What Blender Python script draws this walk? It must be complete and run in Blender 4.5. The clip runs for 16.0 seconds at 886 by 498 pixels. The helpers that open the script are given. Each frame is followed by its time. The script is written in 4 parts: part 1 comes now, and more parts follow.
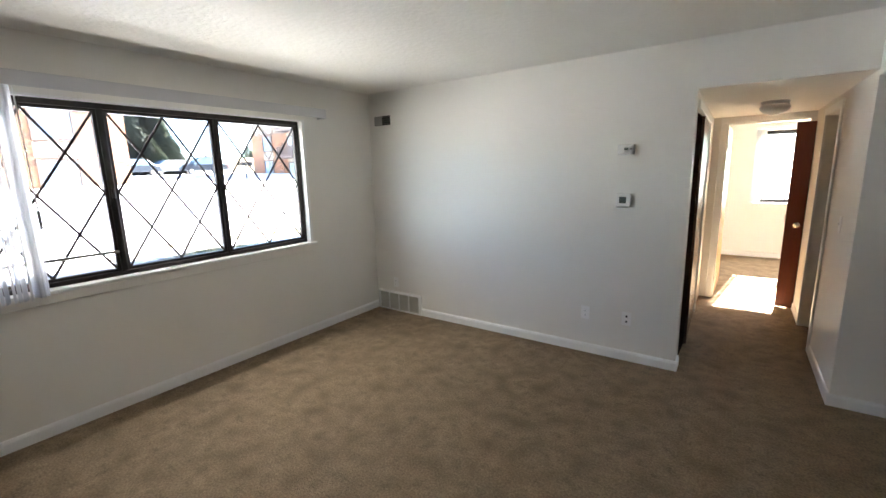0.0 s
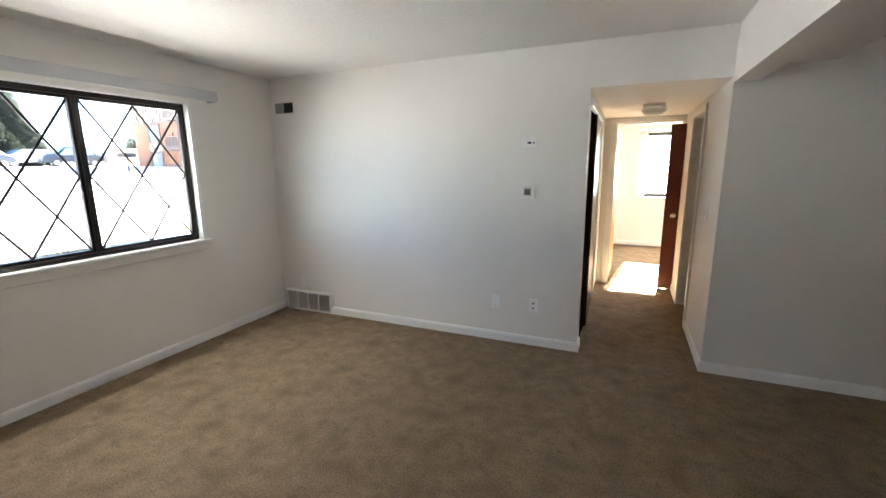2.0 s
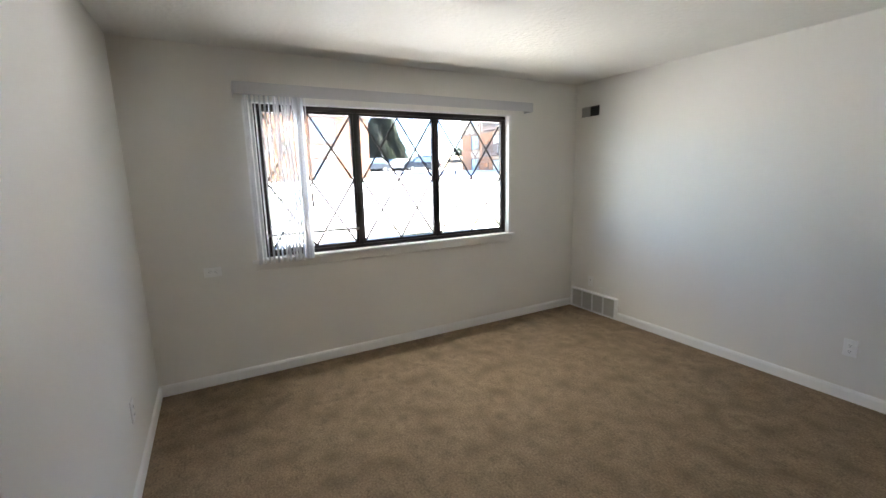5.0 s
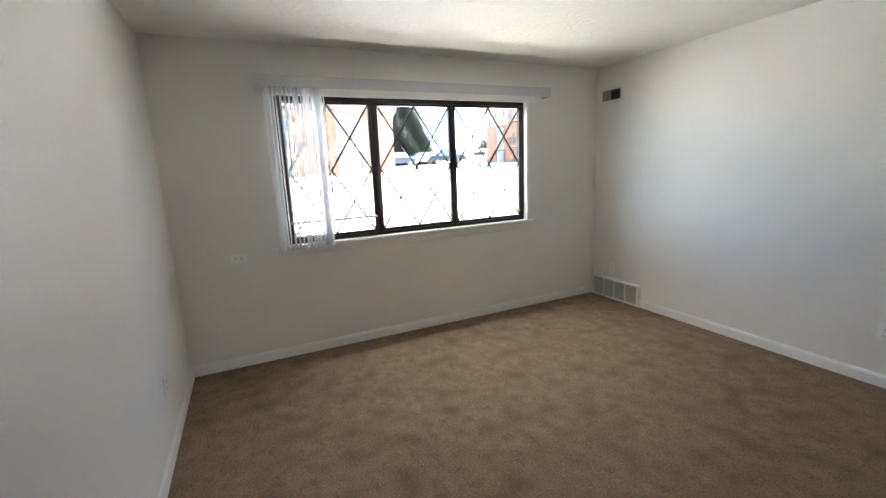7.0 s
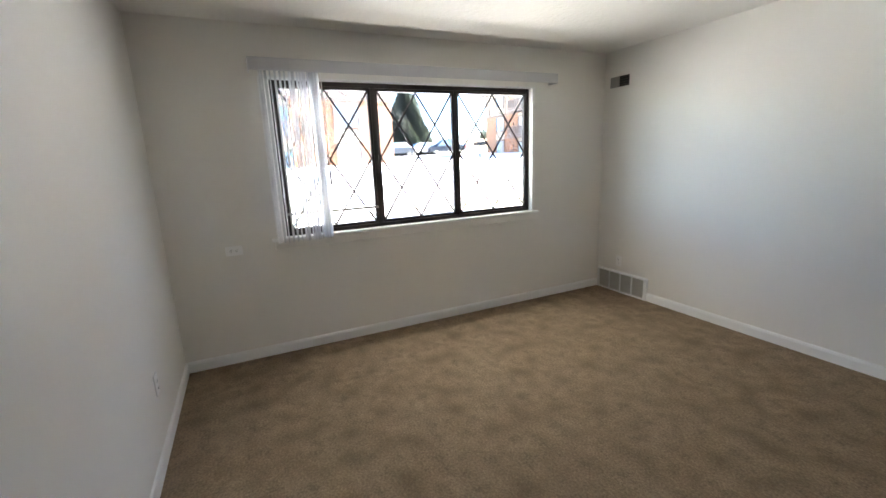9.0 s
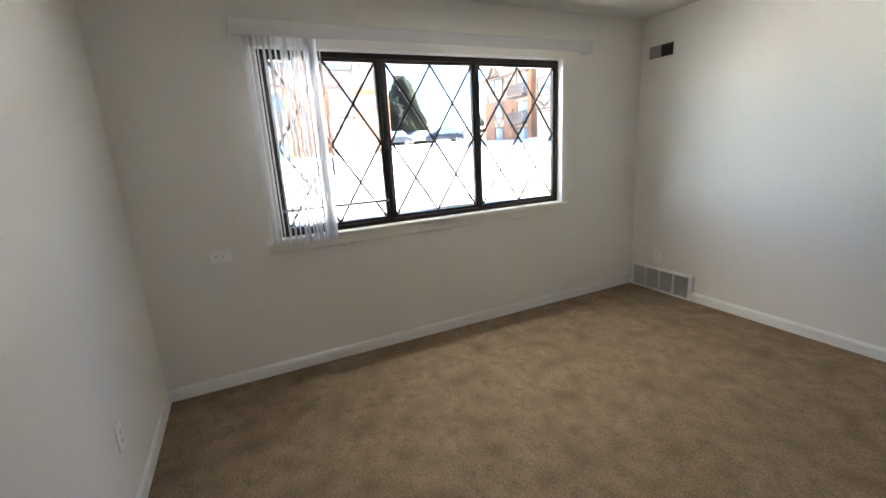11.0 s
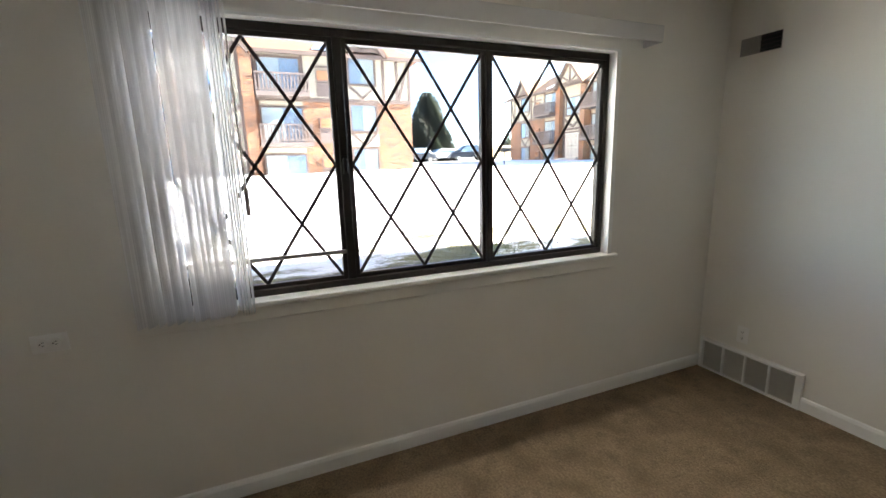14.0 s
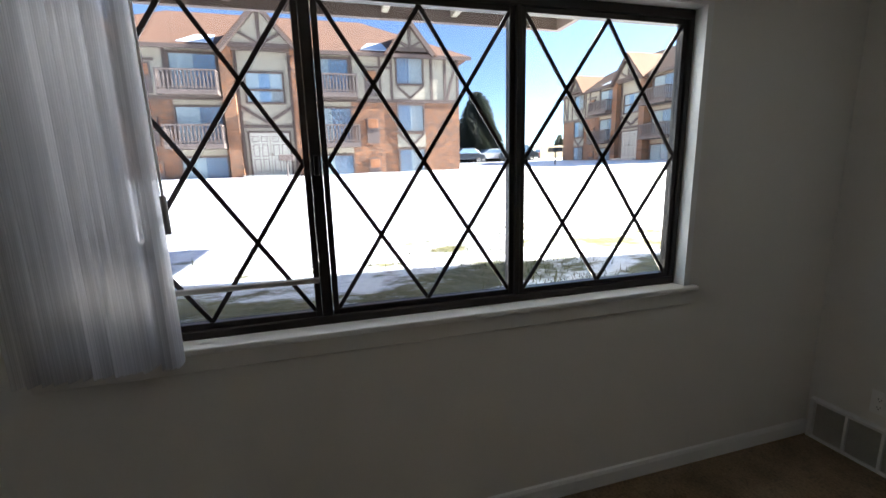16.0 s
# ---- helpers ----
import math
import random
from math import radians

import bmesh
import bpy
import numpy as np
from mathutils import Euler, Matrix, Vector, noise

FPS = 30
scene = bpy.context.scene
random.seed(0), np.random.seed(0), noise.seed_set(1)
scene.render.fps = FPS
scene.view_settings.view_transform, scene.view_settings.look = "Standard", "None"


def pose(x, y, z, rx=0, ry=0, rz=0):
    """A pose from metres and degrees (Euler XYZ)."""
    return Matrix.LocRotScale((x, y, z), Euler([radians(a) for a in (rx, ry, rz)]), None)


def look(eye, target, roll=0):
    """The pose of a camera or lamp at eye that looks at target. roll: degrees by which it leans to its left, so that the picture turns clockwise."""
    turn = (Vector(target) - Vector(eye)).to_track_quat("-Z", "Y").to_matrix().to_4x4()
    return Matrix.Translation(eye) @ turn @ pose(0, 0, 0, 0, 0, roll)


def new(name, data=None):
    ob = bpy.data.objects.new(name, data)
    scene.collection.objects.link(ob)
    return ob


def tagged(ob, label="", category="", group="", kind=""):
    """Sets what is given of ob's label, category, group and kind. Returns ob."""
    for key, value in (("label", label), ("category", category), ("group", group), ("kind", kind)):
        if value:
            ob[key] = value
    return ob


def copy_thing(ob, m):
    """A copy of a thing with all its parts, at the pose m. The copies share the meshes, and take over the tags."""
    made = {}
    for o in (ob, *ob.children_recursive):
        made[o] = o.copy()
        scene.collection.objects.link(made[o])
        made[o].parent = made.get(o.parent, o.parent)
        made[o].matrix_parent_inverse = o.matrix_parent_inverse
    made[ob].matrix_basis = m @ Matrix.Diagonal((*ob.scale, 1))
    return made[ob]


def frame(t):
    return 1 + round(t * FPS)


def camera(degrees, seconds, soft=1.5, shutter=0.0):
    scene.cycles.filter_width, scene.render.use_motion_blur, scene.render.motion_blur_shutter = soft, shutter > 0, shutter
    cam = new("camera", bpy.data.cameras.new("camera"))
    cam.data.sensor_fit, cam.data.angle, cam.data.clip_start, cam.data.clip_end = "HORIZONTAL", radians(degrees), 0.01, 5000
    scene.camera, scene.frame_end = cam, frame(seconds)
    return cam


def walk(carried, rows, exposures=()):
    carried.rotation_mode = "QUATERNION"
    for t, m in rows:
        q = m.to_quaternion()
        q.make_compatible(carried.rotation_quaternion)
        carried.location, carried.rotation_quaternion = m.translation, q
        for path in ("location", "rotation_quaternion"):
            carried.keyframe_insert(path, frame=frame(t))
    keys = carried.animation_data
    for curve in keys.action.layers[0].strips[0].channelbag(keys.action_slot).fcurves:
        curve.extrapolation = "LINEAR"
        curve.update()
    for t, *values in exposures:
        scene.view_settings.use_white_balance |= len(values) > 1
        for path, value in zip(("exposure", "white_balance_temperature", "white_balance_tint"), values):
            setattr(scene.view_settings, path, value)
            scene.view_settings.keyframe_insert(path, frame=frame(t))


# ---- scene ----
cam = camera(93.2, 16.0)
PATH = [
    (0, (0.029, -0.027, 1.596), (-1.098, 1.584, 1.227), -1.4),
    (0.5, (0.051, 0.022, 1.572), (-0.917, 1.731, 1.195), -1.5),
    (1, (0.022, 0.04, 1.575), (-0.762, 1.837, 1.178), -1.4),
    (1.5, (0.048, 0.059, 1.554), (-0.634, 1.896, 1.153), -1.1),
    (2, (0.034, 0.043, 1.553), (-0.744, 1.843, 1.162), -0.6),
    (2.5, (0.02, 0.014, 1.532), (-0.995, 1.696, 1.157), -0.0),
    (3, (-0.012, -0.015, 1.522), (-1.236, 1.523, 1.156), 0.1),
    (3.5, (0.065, 0.01, 1.513), (-1.378, 1.352, 1.168), -0.6),
    (4, (0.029, -0.053, 1.532), (-1.539, 1.14, 1.189), -0.4),
    (4.5, (0.027, -0.054, 1.558), (-1.647, 0.985, 1.208), -0.5),
    (7, (0.11, -0.01, 1.493), (-1.67, 0.818, 1.109), -2.5),
    (7.5, (0.141, 0.024, 1.498), (-1.634, 0.854, 1.099), -3.6),
    (8, (0.157, 0.075, 1.509), (-1.627, 0.884, 1.108), -4.8),
    (8.5, (0.095, 0.061, 1.486), (-1.684, 0.873, 1.068), -3.8),
    (9, (-0.012, 0.014, 1.482), (-1.782, 0.84, 1.055), -2.4),
    (9.5, (-0.147, -0.016, 1.502), (-1.89, 0.853, 1.048), -1.5),
    (10, (-0.251, -0.019, 1.461), (-1.992, 0.847, 0.989), -2.3),
    (12.5, (-1.059, 0.431, 1.454), (-2.854, 1.179, 0.987), -3.0),
    (13, (-1.186, 0.565, 1.458), (-2.995, 1.275, 0.982), -2.1),
    (13.5, (-1.289, 0.658, 1.467), (-3.104, 1.366, 1.012), -2.4),
    (14, (-1.467, 0.715, 1.491), (-3.281, 1.458, 1.095), -1.6),
    (14.5, (-1.641, 0.774, 1.487), (-3.459, 1.496, 1.072), -2.0),
    (15, (-1.801, 0.891, 1.471), (-3.65, 1.534, 1.061), -2.1),
    (15.5, (-1.913, 1.023, 1.476), (-3.789, 1.597, 1.084), -1.6),
    (16, (-1.952, 1.071, 1.482), (-3.842, 1.6, 1.094), -1.5),
]
EXPOSURES = [(0, 5.2, 6850, 10), (1.5, 5.4, 6850, 10), (3, 5.2, 6850, 10), (4.5, 5.15, 6850, 10), (10, 5.2, 6900, 10), (12.5, 4.9, 7350, 10), (14, 4.45, 7400, 10), (14.5, 4.2, 7150, 10), (15, 3.9, 6900, 10), (16, 3.25, 6700, 10)]
walk(cam, [(t, look(eye, target, roll)) for t, eye, target, roll in PATH], EXPOSURES)


# ---- light ----
SUN_AZ, SUN_EL = 7.5, 30.0
world = bpy.data.worlds.new("world")
scene.world = world
world.use_nodes = True
wn = world.node_tree.nodes
sky = wn.new("ShaderNodeTexSky")
sky.sky_type = "NISHITA"
sky.sun_disc = False
sky.sun_elevation = radians(SUN_EL)
sky.sun_rotation = radians(SUN_AZ)
sky.air_density, sky.dust_density, sky.ozone_density, sky.altitude = 0.8, 0.1, 2.0, 1600
wn["Background"].inputs["Strength"].default_value = 0.052
world.node_tree.links.new(sky.outputs["Color"], wn["Background"].inputs["Color"])
sun_data = bpy.data.lights.new("sun", "SUN")
sun_data.energy, sun_data.angle, sun_data.color = 5.0, radians(0.5), (1.0, 0.96, 0.9)
sun = new("sun", sun_data)
sa, se = radians(SUN_AZ), radians(SUN_EL)
sun.matrix_world = look((math.sin(sa) * math.cos(se) * 60, math.cos(sa) * math.cos(se) * 60, math.sin(se) * 60), (0, 0, 0))


def opening_fill_light(name, place, target, long, short, watts, colour):
    """Added lamp strip, in or just outside a window's opening, that boosts its daylight."""
    data = bpy.data.lights.new(name, "AREA")
    data.shape, data.size, data.size_y, data.energy, data.color = "RECTANGLE", long, short, watts, colour
    data.spread = radians(125)
    ob = new(name, data)
    z = (Vector(place) - Vector(target)).normalized()
    x = Vector((0, 1, 0)) if abs(z.y) < 0.1 else Vector((1, 0, 0)) if abs(z.x) < 0.1 else Vector((0, 0, 1)).cross(z).normalized()
    y = z.cross(x).normalized()
    m = Matrix((x, y, z)).transposed().to_4x4()
    m.translation = place
    ob.matrix_world = m


# Hidden strips added to lift the rooms above what sun and sky give.
opening_fill_light("window_fill_low", (-3.575, 1.415, 0.925), (-2.575, 1.415, 1.525), 2.3, 0.05, 0.6, (1.0, 0.96, 0.9))
opening_fill_light("window_fill_high", (-3.64, 1.415, 2.16), (-2.64, 1.415, 1.56), 2.3, 0.15, 1.3, (0.96, 0.98, 1.0))
opening_fill_light("bedroom_window_fill", (1.1, 9.09, 2.1), (1.1, 8.1, 1.5), 1.5, 0.05, 4, (1.0, 0.95, 0.88))


# ---- materials ----
def mat(name, base, rough=0.6, metal=0.0, var=0.08, scale=6.0, fine=120.0, bump=0.0, bump_scale=None, other=None, patch=0.0, patch_scale=1.5, spec=0.5, edge=(0.5, 0.68), rough_patch=0.5):
    """A painted or natural surface: base colour, varied at two scales, stains of another colour, fine relief."""
    m = bpy.data.materials.new(name)
    m.use_nodes = True
    t, n = m.node_tree, m.node_tree.nodes
    b = n["Principled BSDF"]
    b.inputs["Roughness"].default_value = rough
    b.inputs["Metallic"].default_value = metal
    b.inputs["Specular IOR Level"].default_value = spec
    co = n.new("ShaderNodeTexCoord")
    big, small = n.new("ShaderNodeTexNoise"), n.new("ShaderNodeTexNoise")
    big.inputs["Scale"].default_value, small.inputs["Scale"].default_value = scale, fine
    big.inputs["Detail"].default_value = 4
    for k in (big, small):
        t.links.new(co.outputs["Object"], k.inputs["Vector"])
    add = n.new("ShaderNodeMath")
    add.operation = "ADD"
    t.links.new(big.outputs["Fac"], add.inputs[0])
    t.links.new(small.outputs["Fac"], add.inputs[1])
    ramp = n.new("ShaderNodeMapRange")
    ramp.inputs["From Min"].default_value, ramp.inputs["From Max"].default_value = 0.6, 1.4
    ramp.inputs["To Min"].default_value, ramp.inputs["To Max"].default_value = 1 - var, 1 + var
    t.links.new(add.outputs[0], ramp.inputs["Value"])
    mul = n.new("ShaderNodeVectorMath")
    mul.operation = "SCALE"
    t.links.new(ramp.outputs["Result"], mul.inputs["Scale"])
    mul.inputs[0].default_value = base
    if other:
        pn = n.new("ShaderNodeTexNoise")
        pn.inputs["Scale"].default_value, pn.inputs["Detail"].default_value = patch_scale, 8
        pn.inputs["Roughness"].default_value = rough_patch
        t.links.new(co.outputs["Object"], pn.inputs["Vector"])
        pr = n.new("ShaderNodeMapRange")
        pr.inputs["From Min"].default_value, pr.inputs["From Max"].default_value = edge
        pr.inputs["To Max"].default_value = patch
        t.links.new(pn.outputs["Fac"], pr.inputs["Value"])
        mix = n.new("ShaderNodeMix")
        mix.data_type = "RGBA"
        mix.inputs["A"].default_value, mix.inputs["B"].default_value = (*base, 1), (*other, 1)
        t.links.new(pr.outputs["Result"], mix.inputs["Factor"])
        t.links.new(mix.outputs["Result"], mul.inputs[0])
    t.links.new(mul.outputs["Vector"], b.inputs["Base Color"])
    if bump:
        bn = n.new("ShaderNodeTexNoise")
        bn.inputs["Scale"].default_value, bn.inputs["Detail"].default_value = bump_scale or fine, 3
        t.links.new(co.outputs["Object"], bn.inputs["Vector"])
        bp = n.new("ShaderNodeBump")
        bp.inputs["Strength"].default_value, bp.inputs["Distance"].default_value = bump, 0.01
        t.links.new(bn.outputs["Fac"], bp.inputs["Height"])
        t.links.new(bp.outputs["Normal"], b.inputs["Normal"])
    return m


def wood_mat(name, dark, light, rough=0.4, stretch=(14, 14, 1.2), spec=0.4):
    m = mat(name, dark, rough, spec=spec)
    t, n = m.node_tree, m.node_tree.nodes
    co, mp, no = n.new("ShaderNodeTexCoord"), n.new("ShaderNodeMapping"), n.new("ShaderNodeTexNoise")
    mp.inputs["Scale"].default_value = stretch
    no.inputs["Scale"].default_value, no.inputs["Detail"].default_value, no.inputs["Distortion"].default_value = 3, 6, 1.2
    mix = n.new("ShaderNodeMix")
    mix.data_type = "RGBA"
    mix.inputs["A"].default_value, mix.inputs["B"].default_value = (*dark, 1), (*light, 1)
    t.links.new(co.outputs["Object"], mp.inputs["Vector"])
    t.links.new(mp.outputs["Vector"], no.inputs["Vector"])
    t.links.new(no.outputs["Fac"], mix.inputs["Factor"])
    t.links.new(mix.outputs["Result"], n["Principled BSDF"].inputs["Base Color"])
    return m


def glass_mat(name, tint=(0.95, 0.97, 0.96), gloss=1.0):
    m = bpy.data.materials.new(name)
    m.use_nodes = True
    t, n = m.node_tree, m.node_tree.nodes
    n.remove(n["Principled BSDF"])
    tr, gl, fr, mix = (n.new("ShaderNodeBsdf" + k) if k in ("Transparent", "Glossy") else n.new("ShaderNode" + k) for k in ("Transparent", "Glossy", "LayerWeight", "MixShader"))
    tr.inputs["Color"].default_value = (*tint, 1)
    gl.inputs["Roughness"].default_value = 0.02
    gl.inputs["Color"].default_value = (gloss, gloss, gloss, 1)
    fr.inputs["Blend"].default_value = 0.5
    steep, share = n.new("ShaderNodeMath"), n.new("ShaderNodeMath")
    steep.operation, share.operation = "POWER", "MULTIPLY_ADD"
    steep.inputs[1].default_value = 5
    share.inputs[1].default_value, share.inputs[2].default_value = 0.9, 0.03
    t.links.new(fr.outputs["Facing"], steep.inputs[0])
    t.links.new(steep.outputs[0], share.inputs[0])
    t.links.new(share.outputs[0], mix.inputs[0])
    t.links.new(tr.outputs[0], mix.inputs[1])
    t.links.new(gl.outputs[0], mix.inputs[2])
    t.links.new(mix.outputs[0], n["Material Output"].inputs["Surface"])
    return m


def let_through(m, colour, share):
    """Lets a share of the light pass, scattered, through a thin surface."""
    t, n = m.node_tree, m.node_tree.nodes
    tl, mix = n.new("ShaderNodeBsdfTranslucent"), n.new("ShaderNodeMixShader")
    tl.inputs["Color"].default_value = (*colour, 1)
    mix.inputs[0].default_value = share
    t.links.new(n["Principled BSDF"].outputs[0], mix.inputs[1])
    t.links.new(tl.outputs[0], mix.inputs[2])
    t.links.new(mix.outputs[0], n["Material Output"].inputs["Surface"])


def slat_mat(name):
    """Sheer, translucent white vinyl with fine upright ribs."""
    m = bpy.data.materials.new(name)
    m.use_nodes = True
    t, n = m.node_tree, m.node_tree.nodes
    b = n["Principled BSDF"]
    b.inputs["Base Color"].default_value = (0.9, 0.9, 0.91, 1)
    b.inputs["Roughness"].default_value = 0.28
    tl, mix = n.new("ShaderNodeBsdfTranslucent"), n.new("ShaderNodeMixShader")
    tl.inputs["Color"].default_value = (0.97, 0.97, 0.98, 1)
    mix.inputs[0].default_value = 0.6
    co, mp, no, bp = n.new("ShaderNodeTexCoord"), n.new("ShaderNodeMapping"), n.new("ShaderNodeTexNoise"), n.new("ShaderNodeBump")
    mp.inputs["Scale"].default_value = (90, 90, 0.3)
    bp.inputs["Strength"].default_value, bp.inputs["Distance"].default_value = 0.3, 0.004
    t.links.new(co.outputs["Object"], mp.inputs["Vector"])
    t.links.new(mp.outputs["Vector"], no.inputs["Vector"])
    t.links.new(no.outputs["Fac"], bp.inputs["Height"])
    t.links.new(bp.outputs["Normal"], b.inputs["Normal"])
    # Random tone per slat; bright and dim streaks of passing light put into colour.
    info, tone, light_streak, both = n.new("ShaderNodeObjectInfo"), n.new("ShaderNodeMapRange"), n.new("ShaderNodeMapRange"), n.new("ShaderNodeMath")
    tone.inputs["To Min"].default_value, tone.inputs["To Max"].default_value = 0.74, 1.0
    light_streak.inputs["From Min"].default_value, light_streak.inputs["From Max"].default_value = 0.35, 0.65
    light_streak.inputs["To Min"].default_value, light_streak.inputs["To Max"].default_value = 0.78, 1.0
    both.operation = "MULTIPLY"
    t.links.new(info.outputs["Random"], tone.inputs["Value"])
    t.links.new(no.outputs["Fac"], light_streak.inputs["Value"])
    t.links.new(tone.outputs["Result"], both.inputs[0])
    t.links.new(light_streak.outputs["Result"], both.inputs[1])
    for shader, socket in ((b, "Base Color"), (tl, "Color")):
        scale = n.new("ShaderNodeVectorMath")
        scale.operation = "SCALE"
        scale.inputs[0].default_value = shader.inputs[socket].default_value[:3]
        t.links.new(both.outputs[0], scale.inputs["Scale"])
        t.links.new(scale.outputs["Vector"], shader.inputs[socket])
    t.links.new(b.outputs[0], mix.inputs[1])
    t.links.new(tl.outputs[0], mix.inputs[2])
    clear, sheer = n.new("ShaderNodeBsdfTransparent"), n.new("ShaderNodeMixShader")
    sheer.inputs[0].default_value = 0.1
    t.links.new(mix.outputs[0], sheer.inputs[1])
    t.links.new(clear.outputs[0], sheer.inputs[2])
    t.links.new(sheer.outputs[0], n["Material Output"].inputs["Surface"])
    return m


def brick_mat(name):
    """Orange-red brick with light mortar, in courses of 75 mm."""
    m = mat(name, (0.3, 0.14, 0.08), 0.85)
    t, n = m.node_tree, m.node_tree.nodes
    co, br = n.new("ShaderNodeTexCoord"), n.new("ShaderNodeTexBrick")
    sep, add, com = n.new("ShaderNodeSeparateXYZ"), n.new("ShaderNodeMath"), n.new("ShaderNodeCombineXYZ")
    add.operation = "ADD"
    t.links.new(co.outputs["Object"], sep.inputs[0])
    t.links.new(sep.outputs["X"], add.inputs[0])
    t.links.new(sep.outputs["Y"], add.inputs[1])
    t.links.new(add.outputs[0], com.inputs["X"])
    t.links.new(sep.outputs["Z"], com.inputs["Y"])
    t.links.new(com.outputs[0], br.inputs["Vector"])
    br.inputs["Scale"].default_value = 1.0
    br.inputs["Brick Width"].default_value, br.inputs["Row Height"].default_value = 0.22, 0.075
    br.inputs["Mortar Size"].default_value, br.inputs["Bias"].default_value = 0.008, 0.0
    br.inputs["Color1"].default_value, br.inputs["Color2"].default_value = (0.36, 0.14, 0.055, 1), (0.08, 0.032, 0.018, 1)
    br.inputs["Mortar"].default_value = (0.27, 0.22, 0.17, 1)
    t.links.new(br.outputs["Color"], n["Principled BSDF"].inputs["Base Color"])
    return m


def ground_mat(name):
    """Snow with footprints and thawed, patchy grass beside the house."""
    m = mat(name, (0.86, 0.87, 0.9), 0.7, bump=1.0, bump_scale=4.0)
    m.node_tree.nodes["Bump"].inputs["Distance"].default_value = 0.09
    t, n = m.node_tree, m.node_tree.nodes
    b = n["Principled BSDF"]
    co, sep = n.new("ShaderNodeTexCoord"), n.new("ShaderNodeSeparateXYZ")
    t.links.new(co.outputs["Object"], sep.inputs[0])
    near = n.new("ShaderNodeMapRange")
    near.inputs["From Min"].default_value, near.inputs["From Max"].default_value = -8.0, -4.1
    near.inputs["To Min"].default_value, near.inputs["To Max"].default_value = -0.2, 0.16
    t.links.new(sep.outputs["X"], near.inputs["Value"])
    mp = n.new("ShaderNodeMapping")
    mp.inputs["Scale"].default_value = (1.6, 0.8, 1)
    no = n.new("ShaderNodeTexNoise")
    no.inputs["Scale"].default_value, no.inputs["Detail"].default_value, no.inputs["Roughness"].default_value = 1.6, 9, 0.68
    t.links.new(co.outputs["Object"], mp.inputs["Vector"])
    t.links.new(mp.outputs["Vector"], no.inputs["Vector"])
    add = n.new("ShaderNodeMath")
    add.operation = "ADD"
    t.links.new(no.outputs["Fac"], add.inputs[0])
    t.links.new(near.outputs["Result"], add.inputs[1])
    ramp = n.new("ShaderNodeMapRange")
    ramp.inputs["From Min"].default_value, ramp.inputs["From Max"].default_value = 0.59, 0.67
    t.links.new(add.outputs[0], ramp.inputs["Value"])
    fine = n.new("ShaderNodeTexNoise")
    fine.inputs["Scale"].default_value, fine.inputs["Detail"].default_value = 40, 4
    t.links.new(co.outputs["Object"], fine.inputs["Vector"])
    grass, mix = n.new("ShaderNodeMix"), n.new("ShaderNodeMix")
    grass.data_type = mix.data_type = "RGBA"
    grass.inputs["A"].default_value, grass.inputs["B"].default_value = (0.06, 0.07, 0.02, 1), (0.22, 0.19, 0.08, 1)
    t.links.new(fine.outputs["Fac"], grass.inputs["Factor"])
    t.links.new(ramp.outputs["Result"], mix.inputs["Factor"])
    thin, thin_ramp, snow = n.new("ShaderNodeTexNoise"), n.new("ShaderNodeMapRange"), n.new("ShaderNodeMix")
    thin.inputs["Scale"].default_value, thin.inputs["Detail"].default_value, thin.inputs["Roughness"].default_value = 3.2, 8, 0.7
    thin_ramp.inputs["From Min"].default_value, thin_ramp.inputs["From Max"].default_value = 0.54, 0.7
    snow.data_type = "RGBA"
    snow.inputs["A"].default_value, snow.inputs["B"].default_value = (0.82, 0.83, 0.86, 1), (0.42, 0.42, 0.42, 1)
    t.links.new(mp.outputs["Vector"], thin.inputs["Vector"])
    t.links.new(thin.outputs["Fac"], thin_ramp.inputs["Value"])
    t.links.new(thin_ramp.outputs["Result"], snow.inputs["Factor"])
    t.links.new(snow.outputs["Result"], mix.inputs["A"])
    t.links.new(grass.outputs["Result"], mix.inputs["B"])
    t.links.new(mix.outputs["Result"], b.inputs["Base Color"])
    return m


WALL = mat("wall_paint", (0.85, 0.83, 0.785), 0.6, var=0.02, scale=1.2, fine=300, bump=0.12, bump_scale=260)
CEIL = mat("ceiling_paint", (0.85, 0.84, 0.805), 0.8, var=0.03, scale=2, fine=60, bump=0.5, bump_scale=28)
TRIM = mat("white_gloss_trim", (0.9, 0.9, 0.89), 0.35, var=0.02, scale=3)
CARPET = mat("beige_carpet", (0.285, 0.21, 0.138), 0.95, var=0.46, scale=13, fine=85, bump=1.0, bump_scale=120, other=(0.15, 0.105, 0.065), patch=0.75, patch_scale=6.5, spec=0.08, edge=(0.5, 0.65), rough_patch=0.64)
BRONZE = mat("dark_bronze_frame", (0.028, 0.022, 0.02), 0.4, metal=0.3, var=0.15, scale=20)
GLASS = glass_mat("window_glass")
DOUBLE_GLASS = glass_mat("doubled_window_glass", (0.74, 0.77, 0.81))
SLAT = slat_mat("vinyl_slat")
PLASTIC = mat("white_plastic", (0.92, 0.915, 0.9), 0.35, var=0.02)
VALANCE = mat("grey_white_valance", (0.6, 0.6, 0.61), 0.4, var=0.03, scale=4)
# Near-black for dark small parts, and for the shade inside holes.
DARK = mat("dark_parts_and_hole_shade", (0.02, 0.02, 0.02), 0.7, var=0.1)
GRILLE = mat("pale_grille", (0.62, 0.6, 0.56), 0.5, var=0.06, scale=15)
GREY = mat("grey_louvre", (0.33, 0.32, 0.3), 0.5, metal=0.2, var=0.08, scale=15)
LCD = mat("display", (0.1, 0.12, 0.115), 0.15, var=0.02)
